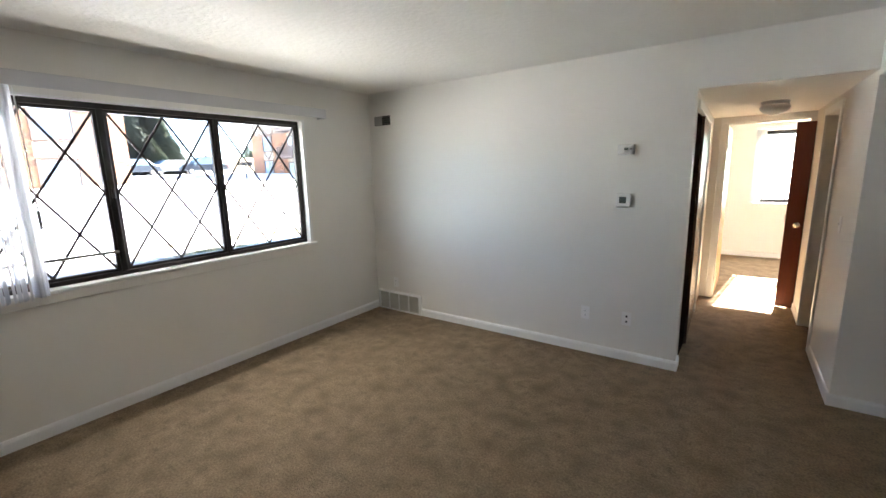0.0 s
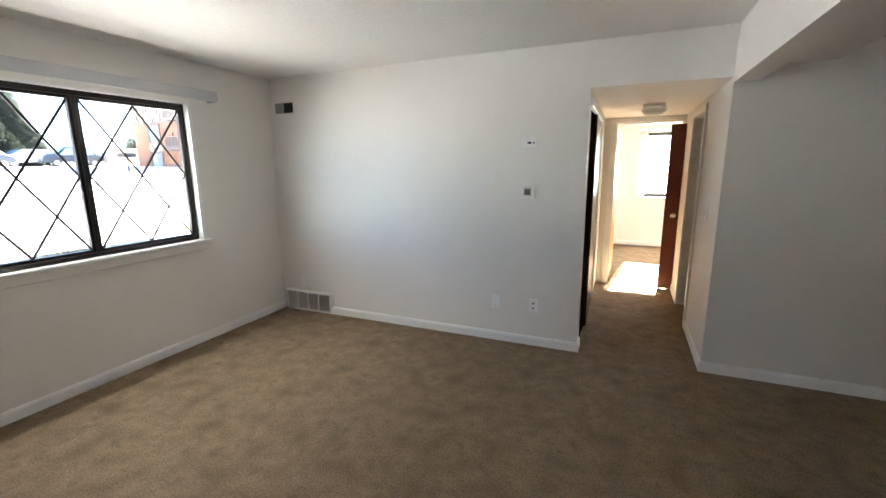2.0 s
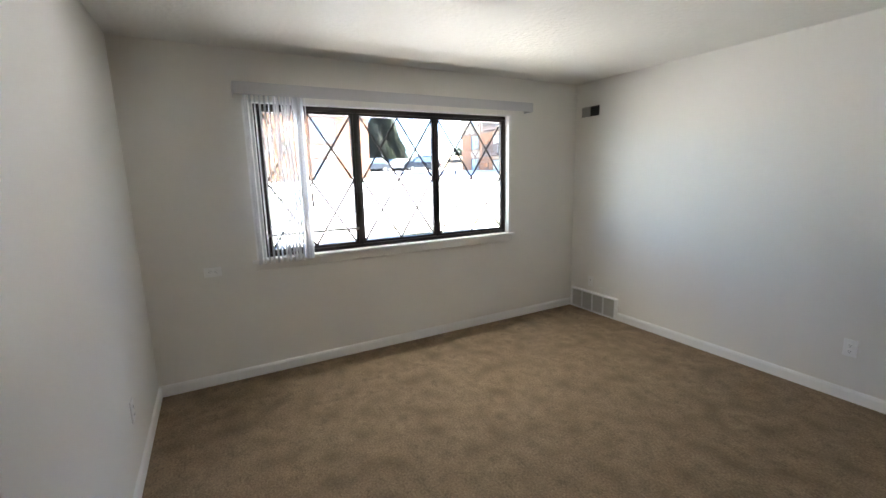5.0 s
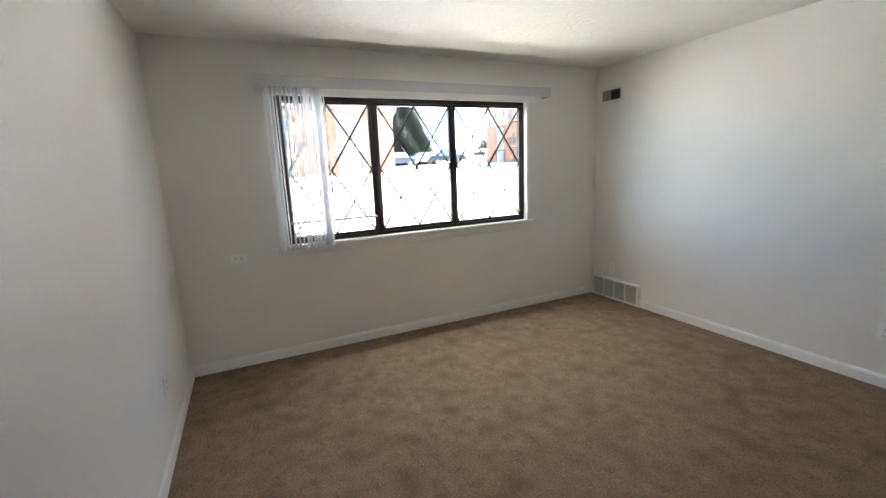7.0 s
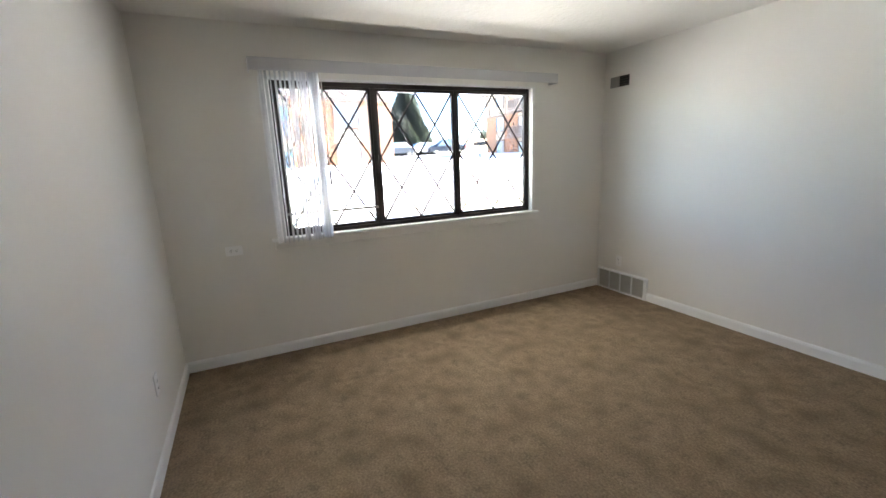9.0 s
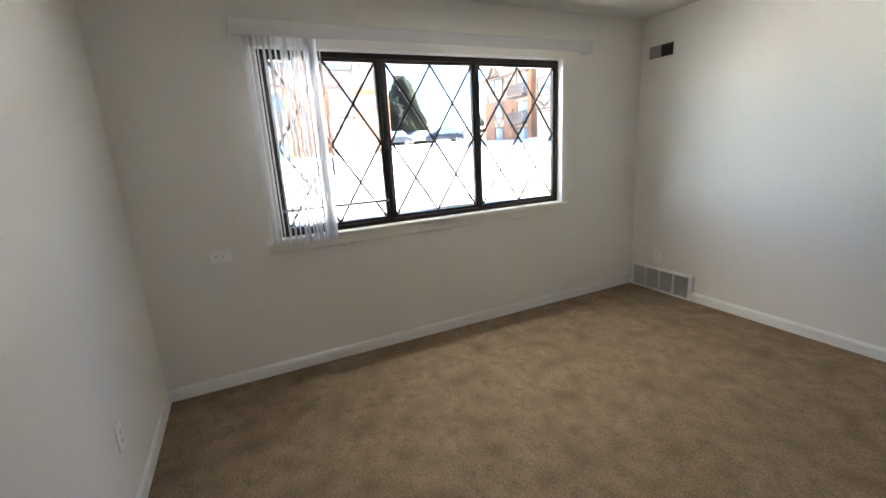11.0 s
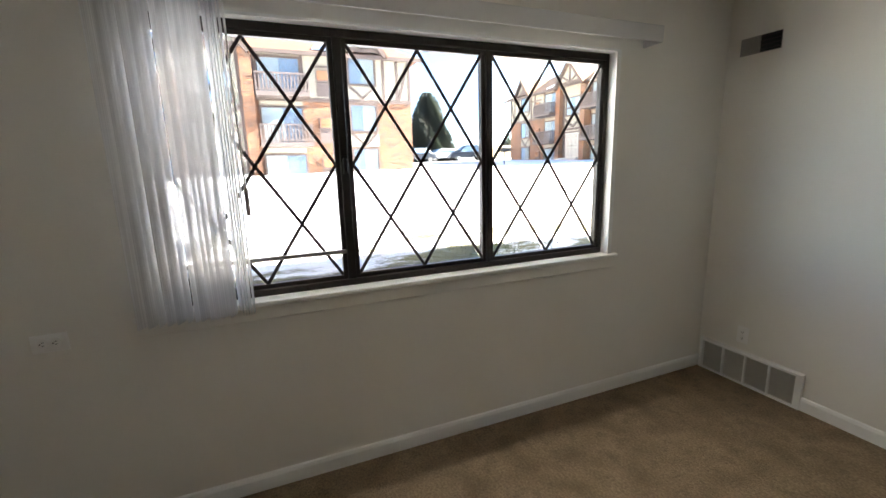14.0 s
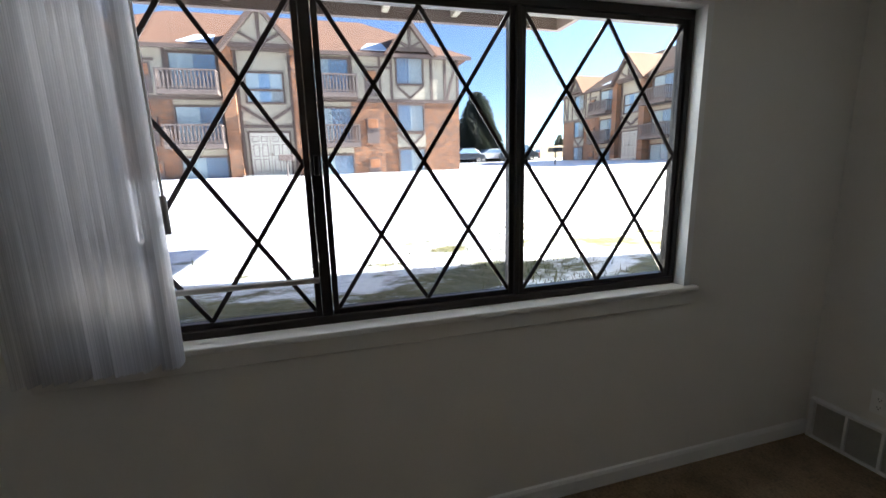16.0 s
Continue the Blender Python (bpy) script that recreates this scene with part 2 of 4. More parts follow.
CHROME = mat("brushed_metal", (0.6, 0.58, 0.54), 0.25, metal=1.0, var=0.04)
REDWOOD = wood_mat("red_brown_wood", (0.085, 0.02, 0.01), (0.14, 0.036, 0.017), 0.4)
BROWNWOOD = wood_mat("dark_brown_wood", (0.014, 0.005, 0.003), (0.026, 0.009, 0.005), 0.7, spec=0.0)
GLOSSWOOD = wood_mat("glossy_brown_wood", (0.03, 0.011, 0.007), (0.05, 0.018, 0.01), 0.16, spec=0.6)
OAK = wood_mat("honey_wood", (0.42, 0.2, 0.075), (0.52, 0.27, 0.11), 0.35)
OPAL = mat("opal_glass", (0.9, 0.89, 0.86), 0.2, var=0.02)
let_through(OPAL, (0.95, 0.94, 0.91), 0.55)
BRICK = brick_mat("orange_brick")
STUCCO = mat("cream_stucco", (0.37, 0.335, 0.26), 0.85, var=0.06, scale=1.5, fine=40, bump=0.2)
TIMBER = mat("brown_timber", (0.12, 0.085, 0.07), 0.7, var=0.2, scale=3)
RAILM = mat("grey_brown_rail", (0.15, 0.115, 0.1), 0.7, var=0.15, scale=4)
SHINGLE = mat("brown_shingle", (0.15, 0.075, 0.045), 0.9, var=0.22, scale=1.2, fine=9, bump=0.5, bump_scale=9)
SNOW = mat("roof_snow", (0.86, 0.88, 0.92), 0.6, var=0.03, scale=2, bump=0.3, bump_scale=6)
# Far panes and curtains: blue of the reflected sky is put into base colour.
FARGLASS = mat("sky_tinted_far_glass", (0.17, 0.27, 0.38), 0.08, var=0.1, scale=1, spec=0.9)
CURTAIN = mat("pale_curtain", (0.3, 0.38, 0.41), 0.7, var=0.1, scale=3)
LOUVRE = mat("rust_louvre", (0.42, 0.2, 0.1), 0.7, var=0.1)
DOORPAINT = mat("cream_door_paint", (0.55, 0.52, 0.44), 0.45, var=0.03)
SOFFIT = mat("grey_soffit", (0.42, 0.4, 0.37), 0.8, var=0.1, scale=2)
SNOWGROUND = ground_mat("snow_and_grass")
GRASS = mat("winter_grass", (0.1, 0.11, 0.035), 0.8, var=0.35, scale=2, fine=20, other=(0.24, 0.2, 0.08), patch=0.9, patch_scale=3)
NEEDLE = mat("spruce_needles", (0.05, 0.06, 0.047), 0.8, var=0.35, scale=1.5)
let_through(NEEDLE, (0.12, 0.14, 0.1), 0.5)
BARK = mat("bark", (0.1, 0.07, 0.05), 0.9, var=0.2)
TWIG = mat("bare_twigs", (0.2, 0.15, 0.12), 0.9, var=0.25, scale=0.5)
TYRE = mat("tyre_rubber", (0.02, 0.02, 0.02), 0.8)
FENCE = mat("tan_board_fence", (0.5, 0.4, 0.28), 0.8, var=0.1)


# ---- building helpers ----
def base_of(ob):
    v = Vector((0, 0, 0))
    while ob:
        v += ob.location
        ob = ob.parent
    return v


def part(name, bm, material, parent=None, label="", smooth=False):
    """Links a bmesh, drawn in world places, as one mesh object under a thing or a part."""
    if parent:
        bmesh.ops.translate(bm, verts=bm.verts, vec=-base_of(parent))
    me = bpy.data.meshes.new(name)
    bm.to_mesh(me)
    bm.free()
    me.materials.append(material)
    if smooth:
        me.polygons.foreach_set("use_smooth", [True] * len(me.polygons))
    ob = new(name, me)
    ob.parent = parent
    if label:
        ob["label"] = label
    return ob


def thing(name, place, label, category, group="", kind=""):
    ob = new(name)
    ob.location = place
    ob.empty_display_size = 0.1
    return tagged(ob, label, category, group, kind)


def box(x0, x1, y0, y1, z0, z1, bevel=0.0, bm=None, seg=1):
    out = bm or bmesh.new()
    m = Matrix.Translation(((x0 + x1) / 2, (y0 + y1) / 2, (z0 + z1) / 2)) @ Matrix.Diagonal((abs(x1 - x0), abs(y1 - y0), abs(z1 - z0), 1))
    r = bmesh.ops.create_cube(out, size=1, matrix=m)
    if bevel:
        edges = list({e for v in r["verts"] for e in v.link_edges})
        bmesh.ops.bevel(out, geom=edges, offset=bevel, segments=seg, profile=0.5, affect="EDGES")
    return out


def bar(a, b, wide, deep, bm=None, up=(1, 0, 0)):
    """A square-edged bar from a to b; deep along up, wide across it."""
    out = bm or bmesh.new()
    a, b, up = Vector(a), Vector(b), Vector(up)
    d = (b - a).normalized()
    s = d.cross(up).normalized()
    u = s.cross(d).normalized()
    m = Matrix((s, u, d)).transposed().to_4x4()
    m.translation = (a + b) / 2
    bmesh.ops.create_cube(out, size=1, matrix=m @ Matrix.Diagonal((wide, deep, (b - a).length, 1)))
    return out


def rod(a, b, r0, r1=None, seg=12, bm=None):
    out = bm or bmesh.new()
    a, b = Vector(a), Vector(b)
    q = (b - a).to_track_quat("Z", "Y").to_matrix().to_4x4()
    bmesh.ops.create_cone(out, cap_ends=True, segments=seg, radius1=r0, radius2=r0 if r1 is None else r1, depth=(b - a).length, matrix=Matrix.Translation((a + b) / 2) @ q)
    return out


def lathe(profile, centre, axis="Z", seg=24):
    """Turns (radius, height) steps round an axis."""
    bm = bmesh.new()
    rings = []
    for r, h in profile:
        ring = []
        for k in range(seg):
            a = 2 * math.pi * k / seg
            p = Vector((max(r, 1e-4) * math.cos(a), max(r, 1e-4) * math.sin(a), h))
            if axis == "Y":
                p = Vector((p.x, p.z, p.y))
            if axis == "X":
                p = Vector((p.z, p.x, p.y))
            ring.append(bm.verts.new(p + Vector(centre)))
        rings.append(ring)
    for r0, r1 in zip(rings, rings[1:]):
        for k in range(seg):
            bm.faces.new((r0[k], r0[(k + 1) % seg], r1[(k + 1) % seg], r1[k]))
    bmesh.ops.recalc_face_normals(bm, faces=bm.faces)
    return bm


def structure(name, boxes, material, label="", category="wall"):
    bm = bmesh.new()
    for b in boxes:
        box(*b, bm=bm)
    ob = part(name, bm, material)
    return tagged(ob, label or name.replace("_", " "), category, "", "structure")


def plain_poly(points, thick, axis, bm=None):
    """A flat slab cut to an outline, pushed out by thick along axis."""
    out = bm or bmesh.new()
    lo = [out.verts.new(p) for p in points]
    hi = [out.verts.new(Vector(p) + Vector(axis) * thick) for p in points]
    out.faces.new(lo)
    out.faces.new(hi[::-1])
    for k in range(len(lo)):
        j = (k + 1) % len(lo)
        out.faces.new((lo[k], hi[k], hi[j], lo[j]))
    bmesh.ops.recalc_face_normals(out, faces=out.faces)
    return out


# ---- the rooms ----
XW, XO = -3.408, -3.56      # window wall, inner and outer face
YF, YB = 3.512, 3.627       # far wall
YL = -0.526                 # side wall
TOP = 2.44
HX0, HX1, HTOP, HEND = -0.25, 0.65, 2.11, 5.86
WY0, WY1, WZ0, WZ1 = 0.205, 2.625, 0.915, 2.095   # the window's opening
BX0, BX1, BZ0, BZ1 = 0.3, 1.9, 0.93, 2.11        # the bedroom window's opening, widened on its hidden side to let in more sun

structure("floor", [(XO, 3.1, YL - 0.115, 9.1, -0.12, 0.0)], CARPET, "mottled beige-brown cut-pile carpet with darker worn patches", "carpet")
structure("ceiling", [(XO, 2.52, YL - 0.115, YB, TOP, TOP + 0.12)], CEIL, "white ceiling with a light stippled texture", "ceiling")
structure("wall_west", [(XO, XW, YL - 0.115, WY0, 0, TOP), (XO, XW, WY1, YB, 0, TOP), (XO, XW, WY0, WY1, 0, WZ0), (XO, XW, WY0, WY1, WZ1, TOP)], WALL, "off-white painted wall with a wide window opening")
structure("wall_north", [(XW, HX0, YF, YB, 0, TOP), (HX0, HX1, YF, YB, HTOP, TOP), (HX1, 2.4, YF, YB, 0, TOP)], WALL, "off-white painted wall with the opening to the hall")
structure("wall_south", [(XW, 2.4, YL - 0.115, YL, 0, TOP)], WALL, "off-white painted wall")
# Unseen wall; its distance is made up, set near to bounce light back.
structure("wall_east_bounce", [(2.4, 2.52, YL - 0.115, YB, 0, TOP)], WALL, "off-white painted wall")
structure("ceiling_beam", [(HX1, HX1 + 0.145, YL, YF, 2.075, TOP)], WALL, "off-white boxed beam under the ceiling", "beam")
structure("ceiling_soffit", [(HX1 + 0.146, 1.175, YL, YF, 2.165, TOP)], WALL, "lowered soffit beside the boxed beam", "soffit")
# hall and the rooms off it
structure("wall_hall_left", [(HX0 - 0.1, HX0, YB, 3.66, 0, HTOP), (HX0 - 0.1, HX0, 5.16, HEND, 0, HTOP), (HX0 - 0.1, HX0, 3.66, 5.16, 2.0, HTOP)], WALL, "off-white hall wall with a closet opening")
structure("wall_hall_right", [(HX1, HX1 + 0.115, YB, 4.5, 0, HTOP), (HX1, HX1 + 0.115, 5.2, HEND, 0, HTOP), (HX1, HX1 + 0.115, 4.5, 5.2, 2.0, HTOP)], WALL, "off-white hall wall with a doorway")
structure("ceiling_hall", [(-1.0, 2.3, YB, HEND, HTOP, HTOP + 0.12)], CEIL, "lowered white hall ceiling", "ceiling")
structure("wall_hall_end", [(-1.3, -0.115, HEND, 5.97, 0, 2.56), (0.67, 3.1, HEND, 5.97, 0, 2.56), (-0.115, 0.67, HEND, 5.97, 2.04, 2.56)], WALL, "off-white wall with the bedroom doorway")
structure("wall_closet", [(-1.0, -0.9, YB, HEND, 0, HTOP)], WALL, "plain closet back wall")
structure("wall_side_room", [(2.2, 2.3, YB, HEND, 0, HTOP)], WALL, "plain wall of the dark side room")
structure("wall_bedroom", [(-1.3, -1.2, 5.97, 8.86, 0, TOP), (3.0, 3.1, 5.97, 8.86, 0, TOP)], WALL, "cream bedroom side walls")
structure("wall_bedroom_window", [(-1.3, BX0, 8.86, 9.1, 0, TOP), (BX1, 3.1, 8.86, 9.1, 0, TOP), (BX0, BX1, 8.86, 9.1, 0, BZ0), (BX0, BX1, 8.86, 9.1, BZ1, TOP)], WALL, "cream bedroom wall with a window opening")
structure("ceiling_bedroom", [(-1.3, 3.1, 5.97, 9.1, TOP, TOP + 0.12)], CEIL, "white bedroom ceiling", "ceiling")


def baseboard(x0, x1, y0, y1, inward):
    """A low white board with a rounded top edge; inward is the side that faces the room."""
    t, h = 0.014, 0.082
    if inward in "+x-x" and abs(x1 - x0) < 1e-6:
        s = 1 if inward == "+x" else -1
        bm = plain_poly([(x0, y0, 0), (x0 + s * t, y0, 0), (x0 + s * t, y0, h - 0.02), (x0 + s * t * 0.6, y0, h - 0.005), (x0, y0, h)], y1 - y0, (0, 1, 0))
    else:
        s = 1 if inward == "+y" else -1
        bm = plain_poly([(x0, y0, 0), (x0, y0 + s * t, 0), (x0, y0 + s * t, h - 0.02), (x0, y0 + s * t * 0.6, h - 0.005), (x0, y0, h)], x1 - x0, (1, 0, 0))
    return tagged(part("baseboard", bm, TRIM), "white painted baseboard with a rounded top", "baseboard", "", "structure")


baseboard(XW, XW, YL + 0.014, YF, "+x")
baseboard(-2.752, HX0 + 0.014, YF, YF, "-y")
baseboard(XW, 2.4, YL, YL, "+y")
baseboard(HX1 - 0.014, 2.4, YF, YF, "-y")
baseboard(HX1, HX1, YF, 4.43, "-x")
baseboard(HX0, HX0, YF, 3.65, "+x")
baseboard(HX1, HX1, 5.27, 5.84, "-x")
baseboard(-0.05, 3.0, 8.86, 8.86, "-y")


def casing(name, x0, x1, y0, y1, z1, axis, side, wide=0.06, thick=0.016):
    """White trim round a doorway: two uprights and a head."""
    root = thing(name, (x0, y0, 0), "white painted door casing round the doorway", "door casing", "", "structure")
    if axis == "y":
        xa, xb = (x0, x0 + side * thick) if side > 0 else (x0 + side * thick, x0)
        part("upright", box(xa, xb, y0 - wide, y0, 0, z1, 0.003), TRIM, root)
        part("upright", box(xa, xb, y1, y1 + wide, 0, z1, 0.003), TRIM, root)
        part("head", box(xa, xb, y0 - wide, y1 + wide, z1, z1 + wide, 0.003), TRIM, root)
    else:
        ya, yb = (y0, y0 + side * thick) if side > 0 else (y0 + side * thick, y0)
        part("upright", box(x0 - wide, x0, ya, yb, 0, z1, 0.003), TRIM, root)
        part("upright", box(x1, x1 + wide, ya, yb, 0, z1, 0.003), TRIM, root)
        part("head", box(x0 - wide, x1 + wide, ya, yb, z1, z1 + wide - 0.005, 0.003), TRIM, root)
    return root


closet_trim = thing("door_casing_closet", (HX0, 5.16, 0), "white painted casing beside the closet doors", "door casing", "", "structure")
part("upright", box(HX0, HX0 + 0.016, 5.16, 5.23, 0, 2.0, 0.003), TRIM, closet_trim)
part("head", box(HX0, HX0 + 0.016, 3.66, 5.23, 2.0, 2.06, 0.003), TRIM, closet_trim)
casing("door_casing_side", HX1, HX1, 4.5, 5.2, 2.0, "y", -1)
casing("door_casing_bedroom", -0.115, 0.6, HEND, HEND, 2.04, "x", -1)
jamb = thing("door_jamb", (-0.115, HEND, 0), "white painted door jamb lining the doorway", "door jamb", "", "structure")
part("lining", box(-0.115, -0.1, HEND, 5.97, 0, 2.025), TRIM, jamb)
part("lining", box(0.655, 0.67, HEND, 5.97, 0, 2.025), TRIM, jamb)
part("lining", box(-0.115, 0.67, HEND, 5.97, 2.025, 2.04), TRIM, jamb)


# ---- doors ----
def leaf_door(name, place, angle, wide, high, material, label, thick=0.035, knob=None, lever=None):
    """A flush door leaf hinged at place, drawn along +x and then turned."""
    root = thing(name, place, label, "door", "", "structure")
    px, py, pz = place
    part("leaf", box(px, px + wide, py, py + thick, pz + 0.012, pz + high, 0.002), material, root)
    for hz in (0.25, 1.0, 1.8):
        part("hinge", rod((px, py - 0.005, hz - 0.045), (px, py - 0.005, hz + 0.045), 0.006), CHROME, root, "brass-coloured hinge")
    if knob:
        part("knob", lathe([(0.0, -0.06), (0.02, -0.058), (0.027, -0.045), (0.02, -0.03), (0.009, -0.022), (0.009, -0.008), (0.03, -0.006), (0.03, 0.0)], (px + knob[0], py, knob[1]), "Y", 20), CHROME, root, "round metal knob", True)
    if lever:
        lv = part("door_handle", rod((px + lever[0], py + thick, lever[1]), (px + lever[0], py + thick + 0.05, lever[1]), 0.01), CHROME, root, "metal lever handle")
        part("lever", rod((px + lever[0], py + thick + 0.05, lever[1]), (px + lever[0] - 0.1, py + thick + 0.05, lever[1]), 0.008), CHROME, lv)
    root.rotation_euler = (0, 0, radians(angle))
    return root


leaf_door("door_bedroom", (-0.098, 5.975, 0), 88, 0.76, 2.02, OAK, "open honey-coloured wooden door with a lever handle", lever=(0.7, 1.0))
leaf_door("door_folding", (0.492, 5.8, 0), -14, 0.155, 2.0, REDWOOD, "narrow red-brown wooden folding door leaf, half open", 0.03, knob=(0.1, 0.93))
leaf_door("door_closet", (HX0 - 0.012, 3.69, 0), 88, 0.4, 1.98, BROWNWOOD, "dark brown wooden closet folding door, slightly open")
leaf_door("door_closet_rear", (HX0 - 0.03, 5.15, 0), -89, 1.05, 1.98, GLOSSWOOD, "dark brown wooden closet folding door, nearly closed")


# ---- windows ----
def lattice_pane(root, u0, u1, z0, z1, place, rail=0.03, wide=0.014, glass=None):
    """One sash: dark stiles and rails, a glass pane and six crossed diagonal bars. place(u, w, z) gives the world."""
    def ubox(a, b, c, d, e, f):
        p, q = place(a, c, e), place(b, d, f)
        return box(min(p[0], q[0]), max(p[0], q[0]), min(p[1], q[1]), max(p[1], q[1]), e, f, 0.002)
    sash = part("sash", ubox(u0, u0 + rail, -0.018, 0.018, z0, z1), BRONZE, root)
    part("stile", ubox(u1 - rail, u1, -0.018, 0.018, z0, z1), BRONZE, sash)
    part("rail", ubox(u0 + rail, u1 - rail, -0.018, 0.018, z0, z0 + rail), BRONZE, sash)
    part("rail", ubox(u0 + rail, u1 - rail, -0.018, 0.018, z1 - rail, z1), BRONZE, sash)
    a, b, c, d = u0 + rail, u1 - rail, z0 + rail, z1 - rail
    g = part("pane", ubox(a, b, -0.003, 0.003, c, d), glass or GLASS, sash, "clear glass pane")
    g.visible_shadow = False
    mu, mz = (a + b) / 2, (c + d) / 2
    n = Vector(place(0, 1, 0)) - Vector(place(0, 0, 0))
    for k, (p, q) in enumerate((((a, d), (b, c)), ((mu, d), (b, mz)), ((a, mz), (mu, c)), ((a, c), (b, d)), ((mu, d), (a, mz)), ((b, mz), (mu, c)))):
        w = 0.0085 if k < 3 else 0.0125
        part("lattice_bar", bar(place(p[0], w, p[1]), place(q[0], w, q[1]), wide, 0.006, up=n), BRONZE, sash)
    return sash


w1 = thing("window_1", (XW, (WY0 + WY1) / 2, WZ0), "wide dark bronze sliding window with diamond lattice bars", "window", "", "structure")
FX = -3.49
fr = part("window_frame", box(FX - 0.03, FX + 0.03, 0.284, WY1 - 0.03, WZ0 + 0.012, WZ0 + 0.042, 0.003), BRONZE, w1)
part("frame_head", box(FX - 0.03, FX + 0.03, 0.284, WY1 - 0.03, WZ1 - 0.047, WZ1 - 0.012, 0.003), BRONZE, w1)
part("frame_side", box(FX - 0.03, FX + 0.03, 0.284, 0.311, WZ0 + 0.042, WZ1 - 0.047, 0.003), BRONZE, w1)
part("frame_side", box(FX - 0.03, FX + 0.03, WY1 - 0.056, WY1 - 0.03, WZ0 + 0.042, WZ1 - 0.047, 0.003), BRONZE, w1)
part("fixed_stile", box(FX - 0.03, FX + 0.034, WY0 + 0.012, 0.283, WZ0 + 0.012, WZ1 - 0.012), TRIM, w1, "white filler board beside the sash")
part("mullion", box(FX - 0.035, FX + 0.028, 1.036, 1.074, WZ0 + 0.042, WZ1 - 0.047, 0.003), BRONZE, w1)
part("mullion", box(FX - 0.035, FX + 0.028, 1.795, 1.815, WZ0 + 0.042, WZ1 - 0.047, 0.003), BRONZE, w1)
for u0, u1, off in ((0.312, 1.035, 0.004), (1.075, 1.794, -0.004), (1.816, WY1 - 0.057, 0.002)):
    lattice_pane(w1, u0, u1, WZ0 + 0.043, WZ1 - 0.048, lambda u, w, z, o=off: (FX + o + w, u, z), 0.021, 0.015, GLASS if u0 > 1.8 else DOUBLE_GLASS)
part("security_bar", box(FX + 0.024, FX + 0.044, 0.3, 1.034, 1.088, 1.106, 0.003), GREY, w1, "light grey metal bar across the sliding sash")
part("latch", box(FX + 0.028, FX + 0.044, 1.046, 1.066, 1.46, 1.53, 0.004), BRONZE, w1)
# white reveal, sill and apron
for b in ((-3.52, XW + 0.004, WY0, WY0 + 0.012, WZ0 + 0.012, WZ1 - 0.012), (-3.52, XW + 0.004, WY1 - 0.03, WY1, WZ0 + 0.012, WZ1 - 0.012), (-3.52, XW + 0.004, WY0, WY1, WZ1 - 0.012, WZ1)):
    part("reveal", box(*b), TRIM, w1, "white painted window reveal")
part("window_sill", box(-3.52, XW + 0.028, WY0 - 0.035, WY1 + 0.035, WZ0 - 0.012, WZ0 + 0.012, 0.006, seg=2), TRIM, w1, "white painted window sill")
part("apron", box(XW, XW + 0.014, WY0 - 0.02, WY1 + 0.02, WZ0 - 0.075, WZ0 - 0.012, 0.004), WALL, w1, "painted apron board under the sill")

w2 = thing("window_2", (BX0, 8.86, BZ0), "bedroom window with diamond lattice bars in bright daylight", "window", "", "structure")
bm = box(BX0, BX1, 8.96, 9.02, BZ0, BZ0 + 0.03)
part("window_frame", bm, BRONZE, w2)
part("frame_head", box(BX0, BX1, 8.96, 9.02, BZ1 - 0.03, BZ1), BRONZE, w2)
for u0, u1 in ((BX0, (BX0 + BX1) / 2), ((BX0 + BX1) / 2 + 0.001, BX1)):
    lattice_pane(w2, u0, u1, BZ0 + 0.031, BZ1 - 0.031, lambda u, w, z: (u, 8.99 + w, z), 0.03, 0.014)
part("window_sill", box(BX0 - 0.03, BX1 + 0.03, 8.82, 8.96, BZ0 - 0.02, BZ0 + 0.002, 0.004), TRIM, w2)


# ---- vertical blind ----
def slat_mesh(high, wide=0.089, rise=0.009):
    bm = bmesh.new()
    rows = []
    for z in (0.0, high):
        row = []
        for k in range(7):
            s = k / 6 - 0.5
            row.append(bm.verts.new((s * wide, rise * (1 - 4 * s * s), z)))
        rows.append(row)
    for k in range(6):
        bm.faces.new((rows[0][k], rows[0][k + 1], rows[1][k + 1], rows[1][k]))
    me = bpy.data.meshes.new("slat")
    bm.to_mesh(me)
    bm.free()
    me.materials.append(SLAT)
    return me


